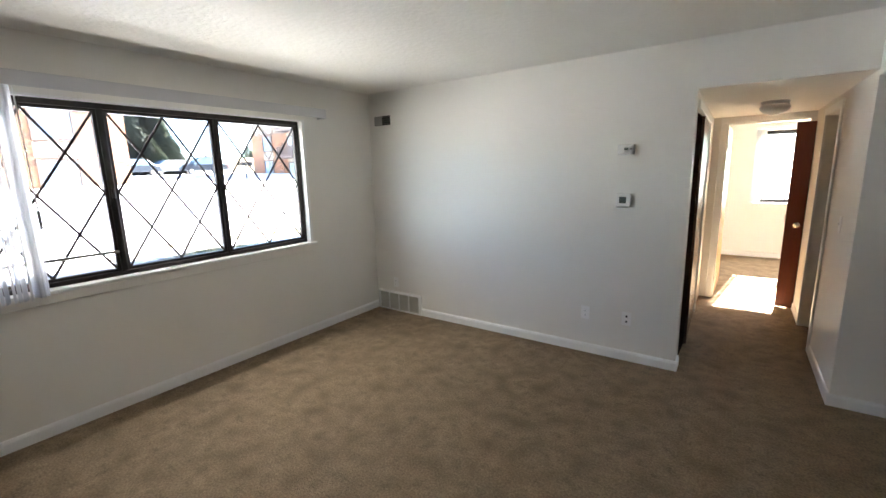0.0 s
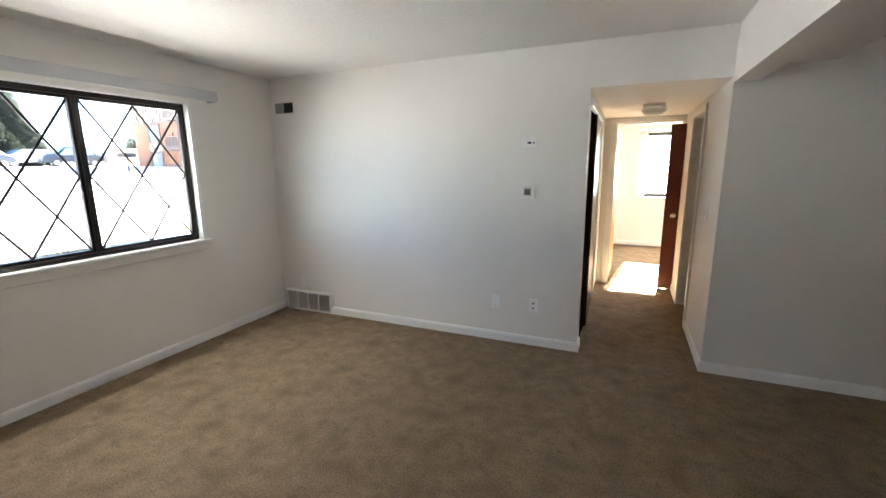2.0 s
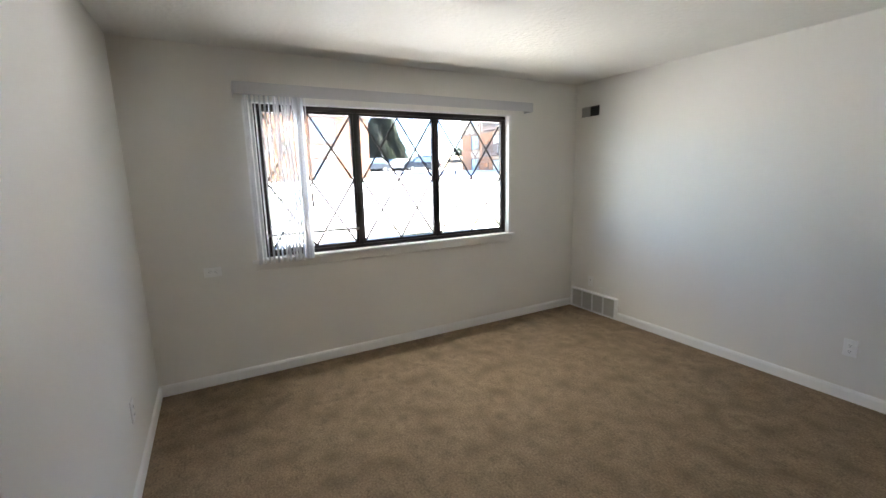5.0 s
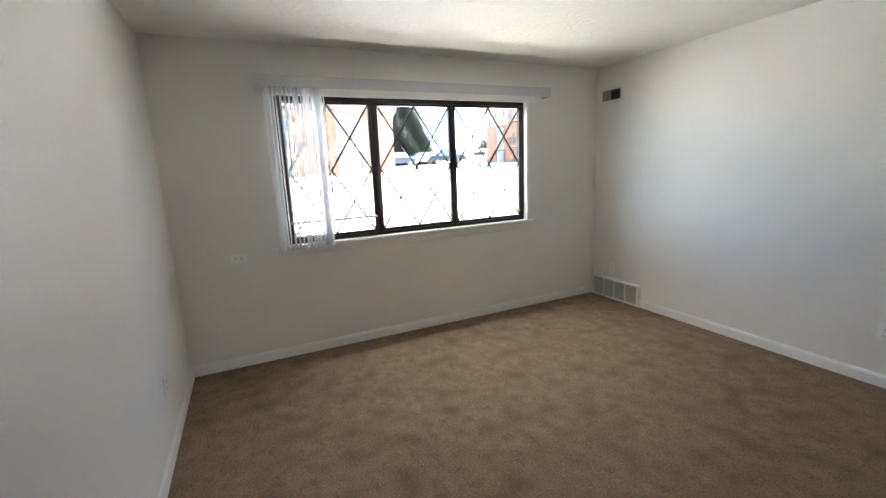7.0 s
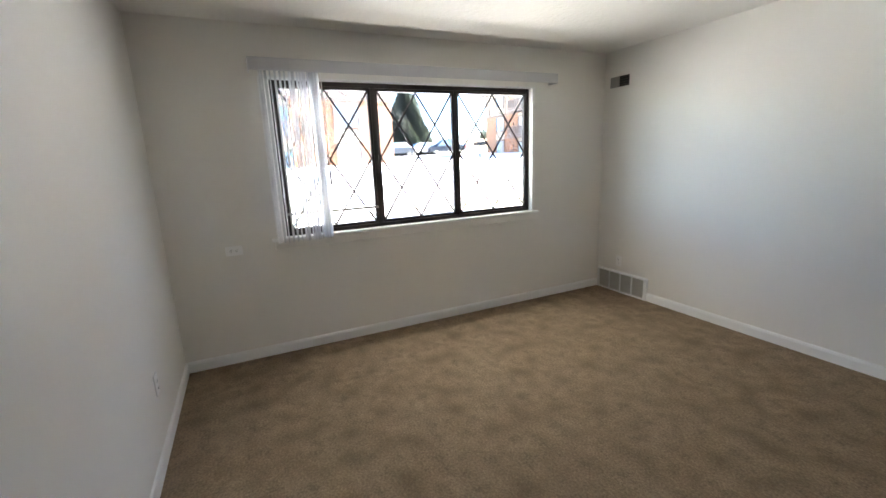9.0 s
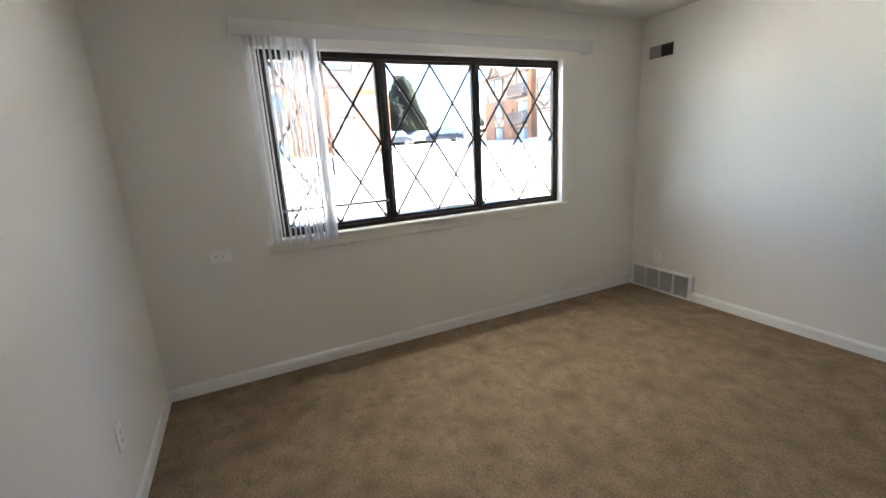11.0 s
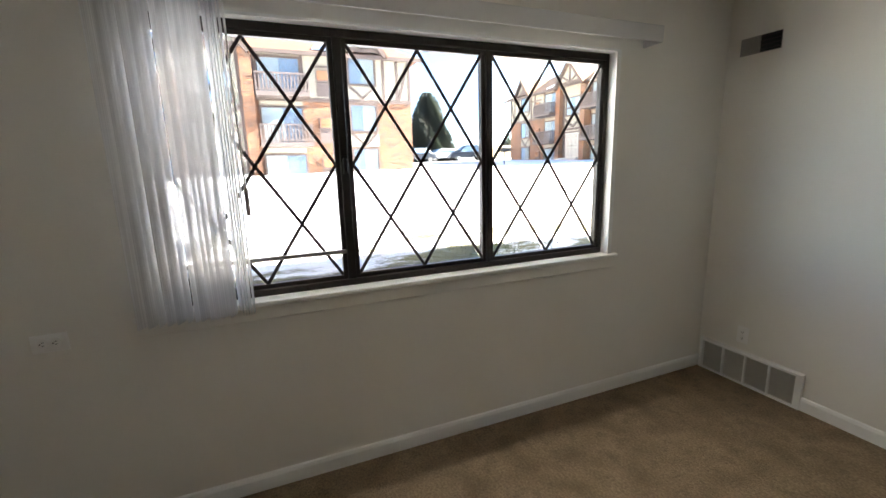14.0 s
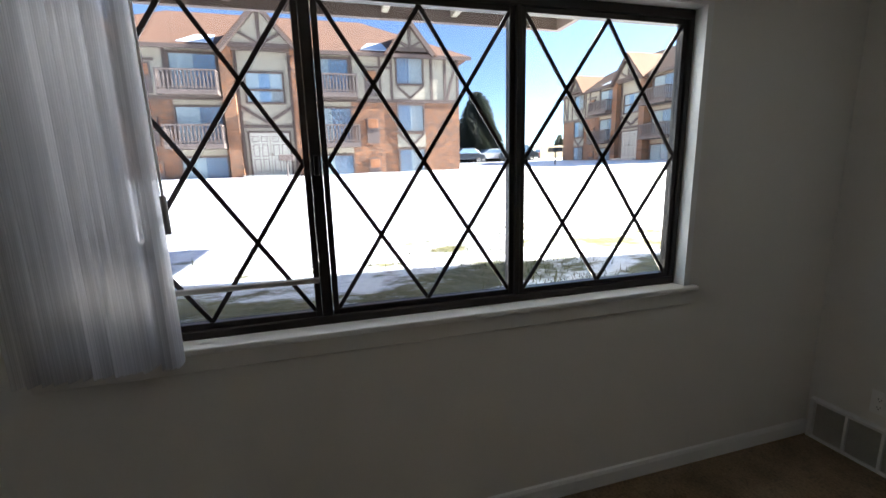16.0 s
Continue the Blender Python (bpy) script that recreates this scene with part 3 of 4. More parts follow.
def vertical_blind():
    root = thing("vertical_blind", (XW, 1.5, 2.12), "grey-white vertical blind drawn aside, translucent vinyl slats under a valance", "window blind")
    y0, y1 = 0.15, 2.79
    part("valance", box(XW + 0.126, XW + 0.134, y0, y1, 2.112, 2.196, 0.002), VALANCE, root, "grey-white valance board")
    part("valance_top", box(XW + 0.001, XW + 0.126, y0, y1, 2.19, 2.196), VALANCE, root)
    part("valance_end", box(XW + 0.001, XW + 0.126, y0, y0 + 0.006, 2.112, 2.19), VALANCE, root)
    part("valance_end", box(XW + 0.001, XW + 0.126, y1 - 0.006, y1, 2.112, 2.19), VALANCE, root)
    part("headrail", box(XW + 0.057, XW + 0.097, y0 + 0.02, y1 - 0.02, 2.142, 2.172, 0.003), PLASTIC, root)
    high = 2.14 - 0.905
    me = slat_mesh(high)
    rnd = random.Random(4)
    y, k = 0.225, 0
    while y < 0.61:
        slat = new("slat", me)
        slat.parent = root
        slat.location = Vector((XW + 0.077 + rnd.uniform(-0.003, 0.003), y, 0.905)) - root.location
        turn = -24 if k == 0 else rnd.uniform(-6, 6) - 9 if y < 0.4 else rnd.uniform(-14, 14) - 24 if y < 0.56 else rnd.uniform(2, 14)
        slat.rotation_euler = (0, 0, radians(turn))
        y += (0.032 if y < 0.4 else 0.026 if y < 0.55 else 0.011) + rnd.uniform(-0.004, 0.004)
        k += 1
    w = part("wand", rod((XW + 0.1, 0.628, 2.13), (XW + 0.095, 0.634, 1.42), 0.004), PLASTIC, root, "slim plastic wand")
    part("wand_grip", rod((XW + 0.095, 0.634, 1.42), (XW + 0.094, 0.635, 1.31), 0.0085), GREY, w)


vertical_blind()


def bedroom_blind():
    root = thing("bedroom_blind", (0.5, 8.8, 2.13), "pale vertical blind gathered beside the bedroom window", "window blind")
    part("headrail", box(BX0 - 0.08, BX1 + 0.08, 8.78, 8.83, 2.13, 2.17, 0.003), PLASTIC, root)
    me = slat_mesh(2.13 - 0.96)
    for k in range(5):
        slat = new("slat", me)
        slat.parent = root
        slat.location = Vector((BX0 - 0.05 + k * 0.025, 8.8, 0.96)) - root.location
        slat.rotation_euler = (0, 0, radians(62 + 7 * (k % 3)))


bedroom_blind()


# ---- small wall fittings ----
def outlet(place, facing, name="wall_outlet", turned=False, style="duplex", label="white duplex wall outlet with cover plate"):
    """A cover plate drawn facing -y at the origin, then turned."""
    root = thing(name, (0, 0, 0), label, "outlet" if "outlet" in name else "switch plate" if "switch" in name else "wall plate")
    w, h = (0.115, 0.072) if turned else (0.072, 0.115)
    part("plate", box(-w / 2, w / 2, -0.006, 0.0, -h / 2, h / 2, 0.003, seg=2), PLASTIC, root)
    for s in (-1, 1):
        cx, cz = (s * 0.02, 0) if turned else (0, s * 0.02)
        if style == "duplex":
            f = part("socket", lathe([(0.0, -0.009), (0.014, -0.009), (0.0165, -0.006)], (cx, 0, cz), "Y", 16), PLASTIC, root)
            # Solid dark pieces on the face stand in for the shade in the holes.
            for o in (-0.006, 0.006):
                part("slot", box(cx - 0.004, cx + 0.004, -0.0098, -0.0088, cz + o - 0.001, cz + o + 0.001) if turned else box(cx + o - 0.001, cx + o + 0.001, -0.0098, -0.0088, cz - 0.004, cz + 0.004), DARK, f)
            part("ground_hole", rod((cx - 0.009, -0.0098, cz) if turned else (cx, -0.0098, cz - 0.009), (cx - 0.009, -0.0088, cz) if turned else (cx, -0.0088, cz - 0.009), 0.0025, seg=8), DARK, f)
        elif style == "jack":
            part("jack", rod((0, -0.012, s * 0.022), (0, -0.006, s * 0.022), 0.008, seg=12), DARK, root, "small dark jack")
    if style == "switch":
        part("toggle", box(-0.005, 0.005, -0.018, -0.006, -0.002, 0.014, 0.002), PLASTIC, root)
    if style == "decora":
        part("insert", box(-0.017, 0.017, -0.009, -0.006, -0.033, 0.033, 0.002), PLASTIC, root)
    root.rotation_euler = (0, 0, radians(facing))
    root.location = place
    return root


outlet((-0.957, YF, 0.359), 0)
outlet((-0.623, YF, 0.36), 0, "wall_plate", style="jack", label="white wall plate with two small dark jacks")
outlet((-3.117, YF, 0.336), 0, label="white wall outlet above the return grille")
outlet((XW, -0.1, 0.872), 90, turned=True, label="white duplex outlet set sideways beside the window")
outlet((-2.475, YL, 0.385), 180, label="white duplex wall outlet low on the side wall")
outlet((HX1, 3.95, 1.155), -90, "light_switch", style="switch", label="white light switch in the hall")


def thermostat(x0, x1, z0, z1, deep, screen, label):
    root = thing("thermostat", (x0, YF, z0), label, "thermostat")
    part("body", box(x0, x1, YF - deep, YF, z0, z1, 0.006, seg=2), PLASTIC, root)
    part("display", box(screen[0], screen[1], YF - deep - 0.0015, YF - deep + 0.001, screen[2], screen[3]), LCD, root, "dark display")
    return root


th = thermostat(-0.752, -0.635, 1.683, 1.757, 0.032, (-0.705, -0.675, 1.715, 1.732), "white wall-mounted sensor box with a small window")
part("button", box(-0.66, -0.65, YF - 0.035, YF - 0.03, 1.715, 1.73), DARK, th)
th = thermostat(-0.75, -0.642, 1.278, 1.382, 0.026, (-0.724, -0.672, 1.308, 1.358), "white square thermostat with a dark display")

def wall_register():
    root = thing("air_register", (-3.213, YF, 2.14), "small high wall register, one half grey and one half dark", "vent")
    x0, x1, z0, z1 = -3.328, -3.098, 2.092, 2.192
    mid = (x0 + x1) / 2
    part("frame", box(x0, x1, YF - 0.003, YF - 0.0005, z0, z1), GREY, root)
    part("cover", box(x0 + 0.003, mid - 0.002, YF - 0.009, YF - 0.003, z0 + 0.003, z1 - 0.003, 0.002), GREY, root, "flat grey half")
    # Flat dark sheet in place of the shade behind the louvres.
    part("recess_shade", box(mid + 0.003, x1 - 0.003, YF - 0.005, YF - 0.003, z0 + 0.003, z1 - 0.003), DARK, root)
    for k in range(4):
        z = z0 + 0.016 + k * 0.023
        part("louvre", bar((mid + 0.004, YF - 0.009, z), (x1 - 0.004, YF - 0.009, z), 0.002, 0.012, up=(0, 0.7, 0.7)), BRONZE, root)


wall_register()


def return_grille():
    x0, x1, z1 = -3.385, -2.75, 0.226
    root = thing("return_grille", ((x0 + x1) / 2, YF, 0), "white baseboard return-air grille with four grey panels", "vent")
    y0 = YF - 0.022
    part("frame_top", plain_poly([(x0, YF, z1), (x0, y0, z1 - 0.008), (x0, y0, z1 - 0.022), (x0, YF, z1 - 0.022)], x1 - x0, (1, 0, 0)), TRIM, root)
    part("frame_bottom", box(x0, x1, y0, YF, 0.0, 0.014), TRIM, root)
    part("frame_side", box(x0, x0 + 0.02, y0, YF, 0.014, z1 - 0.022), TRIM, root)
    part("frame_side", box(x1 - 0.035, x1, y0, YF, 0.014, z1 - 0.022), TRIM, root)
    a, b = x0 + 0.02, x1 - 0.035
    step = (b - a) / 4
    for k in range(1, 4):
        part("divider", box(a + k * step - 0.006, a + k * step + 0.006, y0, YF, 0.014, z1 - 0.022), TRIM, root)
    for k in range(4):
        p = part("panel", box(a + k * step + 0.006, a + (k + 1) * step - 0.006, YF - 0.008, YF - 0.001, 0.014, z1 - 0.022), GRILLE, root, "grey louvred panel")
        bm = bmesh.new()
        for j in range(20):
            x = a + k * step + 0.012 + j * (step - 0.024) / 19
            bar((x, YF - 0.012, 0.016), (x, YF - 0.012, z1 - 0.024), 0.0015, 0.007, bm, up=(0.4, 1, 0))
        part("louvre_set", bm, GRILLE, p)


return_grille()

vr = thing("ceiling_register", (1.45, YF, 2.3), "dark wall register high in the dining area", "vent")
part("frame", box(1.37, 1.51, YF - 0.008, YF - 0.0005, 2.268, 2.4, 0.002), BRONZE, vr)
for k in range(5):
    part("louvre", box(1.38, 1.5, YF - 0.014, YF - 0.006, 2.28 + k * 0.024, 2.285 + k * 0.024), BRONZE, vr)

lt = thing("ceiling_light", (0.24, 4.72, HTOP), "unlit round ceiling light with an opal glass bowl", "ceiling light")
part("canopy", lathe([(0.0, 0.0), (0.1, 0.0), (0.1, -0.022), (0.075, -0.03)], (0.24, 4.72, HTOP), "Z", 32), PLASTIC, lt, "white metal canopy", True)
part("shade", lathe([(0.09, -0.026), (0.108, -0.042), (0.106, -0.066), (0.082, -0.092), (0.04, -0.108), (0.0, -0.111)], (0.24, 4.72, HTOP), "Z", 32), OPAL, lt, "opal glass bowl", True)


# ---- outside: ground ----
def ground_z(x, y):
    d = max(0.0, XO - x)
    return 0.8 + 0.018 * min(d, 70) + 0.012 * max(0.0, min(y, 60))


def ground():
    xs = [-900, -300, -120, -75, -60, -50, -40, -32] + [-25 + 0.75 * k for k in range(29)] + [XO, 12.0, 60, 300, 900]
    ys = [-900, -300, -90, -40, -25, -14] + [-12 + 0.75 * k for k in range(29)] + [9.1, 10.5, 12, 16, 20, 25, 32, 40, 60, 90, 300, 900]
    ys.sort()
    bm = bmesh.new()
    grid = [[bm.verts.new((x, y, ground_z(x, y) + (0.03 * noise.noise(Vector((x * 0.9, y * 0.9, 0))) if -26 < x < -4 and -13 < y < 25 else 0))) for y in ys] for x in xs]
    for i in range(len(xs) - 1):
        for j in range(len(ys) - 1):
            if xs[i] >= XO and xs[i + 1] <= 12 and ys[j] >= -14 and ys[j + 1] <= 9.1:
                continue
            bm.faces.new((grid[i][j], grid[i + 1][j], grid[i + 1][j + 1], grid[i][j + 1]))
    tagged(part("ground", bm, SNOWGROUND, smooth=True), "snow-covered lawn, thawed to patchy grass beside the house", "ground", "", "structure")


ground()

# the rest of the house that the flat lies in
structure("wall_house_lower", [(XO, 12, -14, YL - 0.13, 0, 2.56), (3.12, 12, YL - 0.13, 9.1, 0, 2.56)], BRICK, "brick outer walls of the neighbouring flats")
structure("wall_house_upper", [(XO, 12, -14, 9.1, 2.57, 7.0)], BRICK, "brick upper storeys of the house")


def overhead_balcony():
    root = thing("balcony", (-4.5, 1.0, 2.62), "timber balcony overhead seen from below with pale joists", "balcony")
    x0, x1, y0, y1, z = -5.46, XO - 0.002, -1.6, 3.15, 2.62
    part("deck", box(x0, x1, y0, y1, z + 0.14, z + 0.18), SOFFIT, root)
    part("fascia", box(x0, x0 + 0.05, y0, y1, z - 0.02, z + 0.14), TIMBER, root, "dark fascia board")
    for ya in (y0, y1 - 0.05):
        part("fascia", box(x0 + 0.05, x1, ya, ya + 0.05, z - 0.02, z + 0.14), TIMBER, root, "dark fascia board")
    k = y0 + 0.45
    while k < y1 - 0.2:
        part("joist", box(x0 + 0.05, x1, k, k + 0.05, z + 0.02, z + 0.14), STUCCO, root, "pale joist")
        k += 0.55
    part("ledger", box(x0 + 0.9, x0 + 0.95, y0 + 0.05, y1 - 0.05, z + 0.005, z + 0.02), SOFFIT, root)


overhead_balcony()


def grass_blades():
    rnd = random.Random(9)
    bm = bmesh.new()
    for _ in range(9000):
        x = XO - 0.05 - abs(rnd.gauss(0, 0.9))
        y = rnd.uniform(-1.0, 5.0)
        if noise.noise(Vector((x * 1.1, y * 0.7, 3))) + rnd.uniform(-0.15, 0.15) < -0.05 + 0.16 * (XO - x):
            continue
        z = ground_z(x, y) - 0.005
        a, h, w = rnd.uniform(0, 6.28), rnd.uniform(0.02, 0.06), rnd.uniform(0.002, 0.004)
        dx, dy = math.cos(a), math.sin(a)
        lean = rnd.uniform(0.01, 0.05)
        bm.faces.new([bm.verts.new(p) for p in ((x - dx * w, y - dy * w, z), (x + dx * w, y + dy * w, z), (x - dy * lean, y + dx * lean, z + h))])
    tagged(part("grass", bm, GRASS), "short winter grass poking through thin snow", "grass", "", "stuff")


grass_blades()


# ---- the apartment houses opposite ----
def apartment_building():
    """A three-storey brick and half-timbered house, drawn with its front towards +x in the plane x = 0; u runs along y."""
    root = thing("apartment_building", (0, 0, 0), "three-storey brick and half-timbered apartment house with balconies and brown roof", "house", "apartment houses opposite")
    B, T, E = 0.0, 3.72, 6.05          # ground, top of the brick, eaves
    HALF, DEEP = 9.9, 12.0

    def fb(u0, u1, z0, z1, x0, x1, bm=None, bevel=0.0):
        return box(x0, x1, u0, u1, z0, z1, bevel, bm)

    part("wall", fb(-HALF, HALF, B - 1.5, T, -DEEP, 0), BRICK, root, "orange-red brick lower walls")
    part("upper_wall", fb(-HALF, HALF, T, E, -DEEP, 0.02), STUCCO, root, "cream stucco upper walls with brown timbers")
    part("timber", fb(-HALF, HALF, T - 0.09, T + 0.09, 0.02, 0.07), TIMBER, root)
    part("timber", fb(-HALF, HALF, E - 0.18, E, 0.02, 0.07), TIMBER, root)
    for y in (-HALF, HALF):
        part("timber", box(-DEEP, 0.0, y - 0.05, y + 0.05, T - 0.09, T + 0.09), TIMBER, root)
        for k in range(6):
            part("timber", box(-0.1 - k * 2.3 - 0.15, -0.1 - k * 2.3, y - 0.05, y + 0.05, T + 0.09, E), TIMBER, root)
            if k < 5:
                a, b = (-0.3 - k * 2.3, y, E - 0.1), (-2.2 - k * 2.3, y, T + 0.15)
                part("timber", bar(a, b, 0.14, 0.1, up=(0, 1, 0)), TIMBER, root)
    # roof: hipped, with broad eaves
    o, rz = 0.55, 3.1
    bm = bmesh.new()
    lo = [bm.verts.new(p) for p in ((o, -HALF - o, E - 0.1), (o, HALF + o, E - 0.1), (-DEEP - o, HALF + o, E - 0.1), (-DEEP - o, -HALF - o, E - 0.1))]
    hi = [bm.verts.new(p) for p in ((-5.5, -HALF + 4.6, E + rz), (-5.5, HALF - 4.6, E + rz), (-6.5, HALF - 4.6, E + rz), (-6.5, -HALF + 4.6, E + rz))]
    bm.faces.new(lo)
    bm.faces.new(hi)
    for k in range(4):
        bm.faces.new((lo[k], lo[(k + 1) % 4], hi[(k + 1) % 4], hi[k]))
    bmesh.ops.recalc_face_normals(bm, faces=bm.faces)
    roof = part("roof", bm, SHINGLE, root, "brown shingled hip roof")
    part("fascia", fb(-HALF - o, HALF + o, E - 0.28, E - 0.1, o - 0.06, o), TIMBER, roof)
    for u, w in ((-2.75, 0.75), (5.35, 0.7)):
        sl = rz / (5.5 + o)
        p = [(0.35, u - w, 0), (0.35, u + w, 0), (-1.0, u + w * 0.8, 0), (-0.8, u - w * 0.3, 0)]
        part("snow_patch", plain_poly([(a, b, E - 0.1 + (o - a) * sl + 0.03) for a, b, _ in p], 0.04, (0, 0, 1)), SNOW, roof, "thin melting snow on the roof")

    def gable(u, half, z0, rise, out):
        g = part("gable", plain_poly([(out, u - half, z0), (out, u + half, z0), (out, u, z0 + rise)], -3.0, (1, 0, 0)), STUCCO, root, "cream gable with brown timbers")
        q = 0.16
        for s in (-1, 1):
            part("bargeboard", bar((out + 0.15, u + s * (half + 0.25), z0 - 0.25), (out + 0.15, u, z0 + rise + 0.05), 0.2, 0.3, up=(1, 0, 0)), TIMBER, g)
            n = plain_poly([(out + 0.3, u + s * (half + 0.35), z0 - 0.3), (out + 0.3, u, z0 + rise + 0.12), (out + 0.3, u, z0 + rise + 0.2), (out + 0.3, u + s * (half + 0.42), z0 - 0.25)], -3.3, (1, 0, 0))
            part("gable_roof", n, SHINGLE, g)
            part("timber", bar((out + 0.03, u + s * half * 0.62, z0 + rise * 0.36), (out + 0.03, u, z0 + 0.1), q * 0.8, 0.06, up=(1, 0, 0)), TIMBER, g)
        part("timber", bar((out + 0.03, u, z0), (out + 0.03, u, z0 + rise * 0.9), q, 0.06, up=(1, 0, 0)), TIMBER, g)
        part("timber", bar((out + 0.03, u - half, z0 + 0.05), (out + 0.03, u + half, z0 + 0.05), 0.2, 0.06, up=(1, 0, 0)), TIMBER, g)

    gable(0.0, 1.5, E - 0.1, 1.7, 0.62)
    for s in (-1, 1):
        gable(s * 7.15, 0.95, E + 0.1, 1.25, 0.4)

    def window(u0, u1, z0, z1, x=0.02, lattice=True, panes=2, cover=0.5):
        w = part("window", fb(u0 - 0.09, u1 + 0.09, z1, z1 + 0.1, x, x + 0.08), TIMBER, root)
        part("sill", fb(u0 - 0.09, u1 + 0.09, z0 - 0.1, z0, x, x + 0.09), TIMBER, w)
        for a in (u0 - 0.09, u1):
            part("frame", fb(a, a + 0.09, z0, z1, x, x + 0.08), TIMBER, w)
        step = (u1 - u0) / panes
        for k in range(panes):
            m = FARGLASS if (k + int(abs(u0 * 3))) % 2 else CURTAIN
            part("pane", fb(u0 + k * step + 0.02, u0 + (k + 1) * step - 0.02, z0, z1, x, x + 0.025), m, w)
            if k:
                part("mullion", fb(u0 + k * step - 0.025, u0 + k * step + 0.025, z0, z1, x, x + 0.05), CURTAIN, w)
            if lattice and k == panes - 1 or lattice and panes == 2 and u0 > 4:
                bm = bmesh.new()
                a, b = u0 + k * step + 0.03, u0 + (k + 1) * step - 0.03
                n, hh = 4, z1 - z0
                for j in range(-n, n + 1):
                    for sgn in (1, -1):
                        p0, p1 = a + (b - a) * j / n, a + (b - a) * (j + n) / n
                        t0, t1 = max(0, (a - p0) / (p1 - p0)), min(1, (b - p0) / (p1 - p0))
                        if t1 - t0 > 0.02:
                            za, zb = (z0 + hh * t0, z0 + hh * t1) if sgn > 0 else (z1 - hh * t0, z1 - hh * t1)
                            bar((x + 0.03, p0 + (p1 - p0) * t0, za), (x + 0.03, p0 + (p1 - p0) * t1, zb), 0.018, 0.012, bm)
                part("lattice", bm, TIMBER, w)
        return w

    def balcony(u0, u1, z, out=1.15):
        b = part("balcony", fb(u0, u1, z, z + 0.2, 0.07, out), RAILM, root, "brown timber balcony")
        part("top_rail", fb(u0, u1, z + 1.0, z + 1.07, out - 0.09, out), RAILM, b)
        part("bottom_rail", fb(u0, u1, z + 0.27, z + 0.33, out - 0.07, out - 0.02), RAILM, b)
        n = int((u1 - u0) / 0.16)
        for k in range(n + 1):
            u = u0 + 0.04 + (u1 - u0 - 0.08) * k / n
            part("baluster", fb(u - 0.035, u + 0.035, z + 0.2, z + 1.0, out - 0.07, out - 0.03), RAILM, b)
        for u in (u0, u1 - 0.06):
            part("side_rail", fb(u, u + 0.06, z + 1.0, z + 1.06, 0.07, out - 0.09), RAILM, b)
            for k in range(5):
                part("baluster", fb(u + 0.01, u + 0.05, z + 0.2, z + 1.0, 0.15 + k * 0.19, 0.22 + k * 0.19), RAILM, b)

    for s in (-1, 1):
        lo_, hi_ = sorted((s * 4.35, s * 1.9))
        balcony(lo_, hi_, 3.72)
        balcony(lo_, hi_, 1.36)
        a, b = sorted((s * 4.0, s * 2.05))
        window(a, b, 4.0, 5.65, 0.03)
        window(a, b, 1.62, 3.3, 0.01)
        window(a, b, -0.15, 0.95, 0.01)
        for z in (3.31, 0.97):
            part("panel", fb(a - 0.05, b + 0.05, z + 0.1, z + 0.38, 0.01, 0.05), STUCCO, root, "cream panel over the window")
        for u in (a - 0.18, b + 0.14):
            part("timber", fb(u - 0.07, u + 0.07, T + 0.09, E - 0.18, 0.02, 0.07), TIMBER, root)
        # wall air-conditioner sleeves in a timber strip
        c0, c1 = sorted((s * 5.45, s * 4.8))
        for z in (4.6, 2.25, 0.2):
            f = part("vent_sleeve", fb(c0, c1, z, z + 0.62, 0.0, 0.09), RAILM, root, "louvred wall unit in a brown frame")
            part("louvre", fb(c0 + 0.06, c1 - 0.06, z + 0.1, z + 0.56, 0.09, 0.11), LOUVRE, f, "rust-coloured louvre")
            for k in range(7):
                part("louvre_slat", fb(c0 + 0.1 + k * 0.07, c0 + 0.12 + k * 0.07, z + 0.1, z + 0.56, 0.11, 0.125), LOUVRE, f)
            part("panel", fb(c0, c1, z - 0.7, z - 0.02, 0.0, 0.05), RAILM, f)
        for u in (s * 5.6, s * 6.2, s * 8.35, s * 9.1, s * 9.82):
            part("timber", fb(u - 0.07, u + 0.07, T + 0.09, E - 0.18, 0.02, 0.07), TIMBER, root)
        part("timber", bar((0.05, s * 9.75, E - 0.25), (0.05, s * 9.2, T + 0.1), 0.12, 0.05), TIMBER, root)
        part("timber", fb(min(s * 4.6, s * 6.2), max(s * 4.6, s * 6.2), 5.3, 5.42, 0.02, 0.065), TIMBER, root)
        # end bay with gable
        d0, d1 = sorted((s * 6.5, s * 7.85))
        window(d0, d1, 4.6, 5.85, 0.03)
        window(d0, d1, 2.2, 3.5, 0.01)
        window(d0, d1, -0.1, 1.2, 0.01)
        for z0, z1 in ((3.82, 4.45), (1.35, 2.05)):
            part("panel", fb(d0 - 0.1, d1 + 0.1, z0, z1, 0.01, 0.045), STUCCO, root, "cream panel with crossed timbers")
            m = (d0 + d1) / 2
            for e in (d0, d1):
                part("timber", bar((0.06, e, z1), (0.06, m, z0 + 0.05), 0.13, 0.05), TIMBER, root)
        # brick pillars of the entrance bay
        p0, p1 = sorted((s * 1.28, s * 1.82))
        part("pillar", fb(p0, p1, B - 1, E - 0.1, 0.0, 0.6), BRICK, root, "tall brick pillar beside the entrance")
    part("entrance_wall", fb(-1.28, 1.28, B - 1, E - 0.1, 0.021, 0.16), STUCCO, root, "cream entrance bay")
    window(-0.82, 0.82, 4.15, 4.85, 0.16, False, 3)
    window(-0.82, 0.82, 3.55, 4.05, 0.16, True, 3)
    for s in (-1, 1):
        part("timber", bar((0.2, s * 1.2, 3.35), (0.2, 0, 2.6), 0.16, 0.07), TIMBER, root)
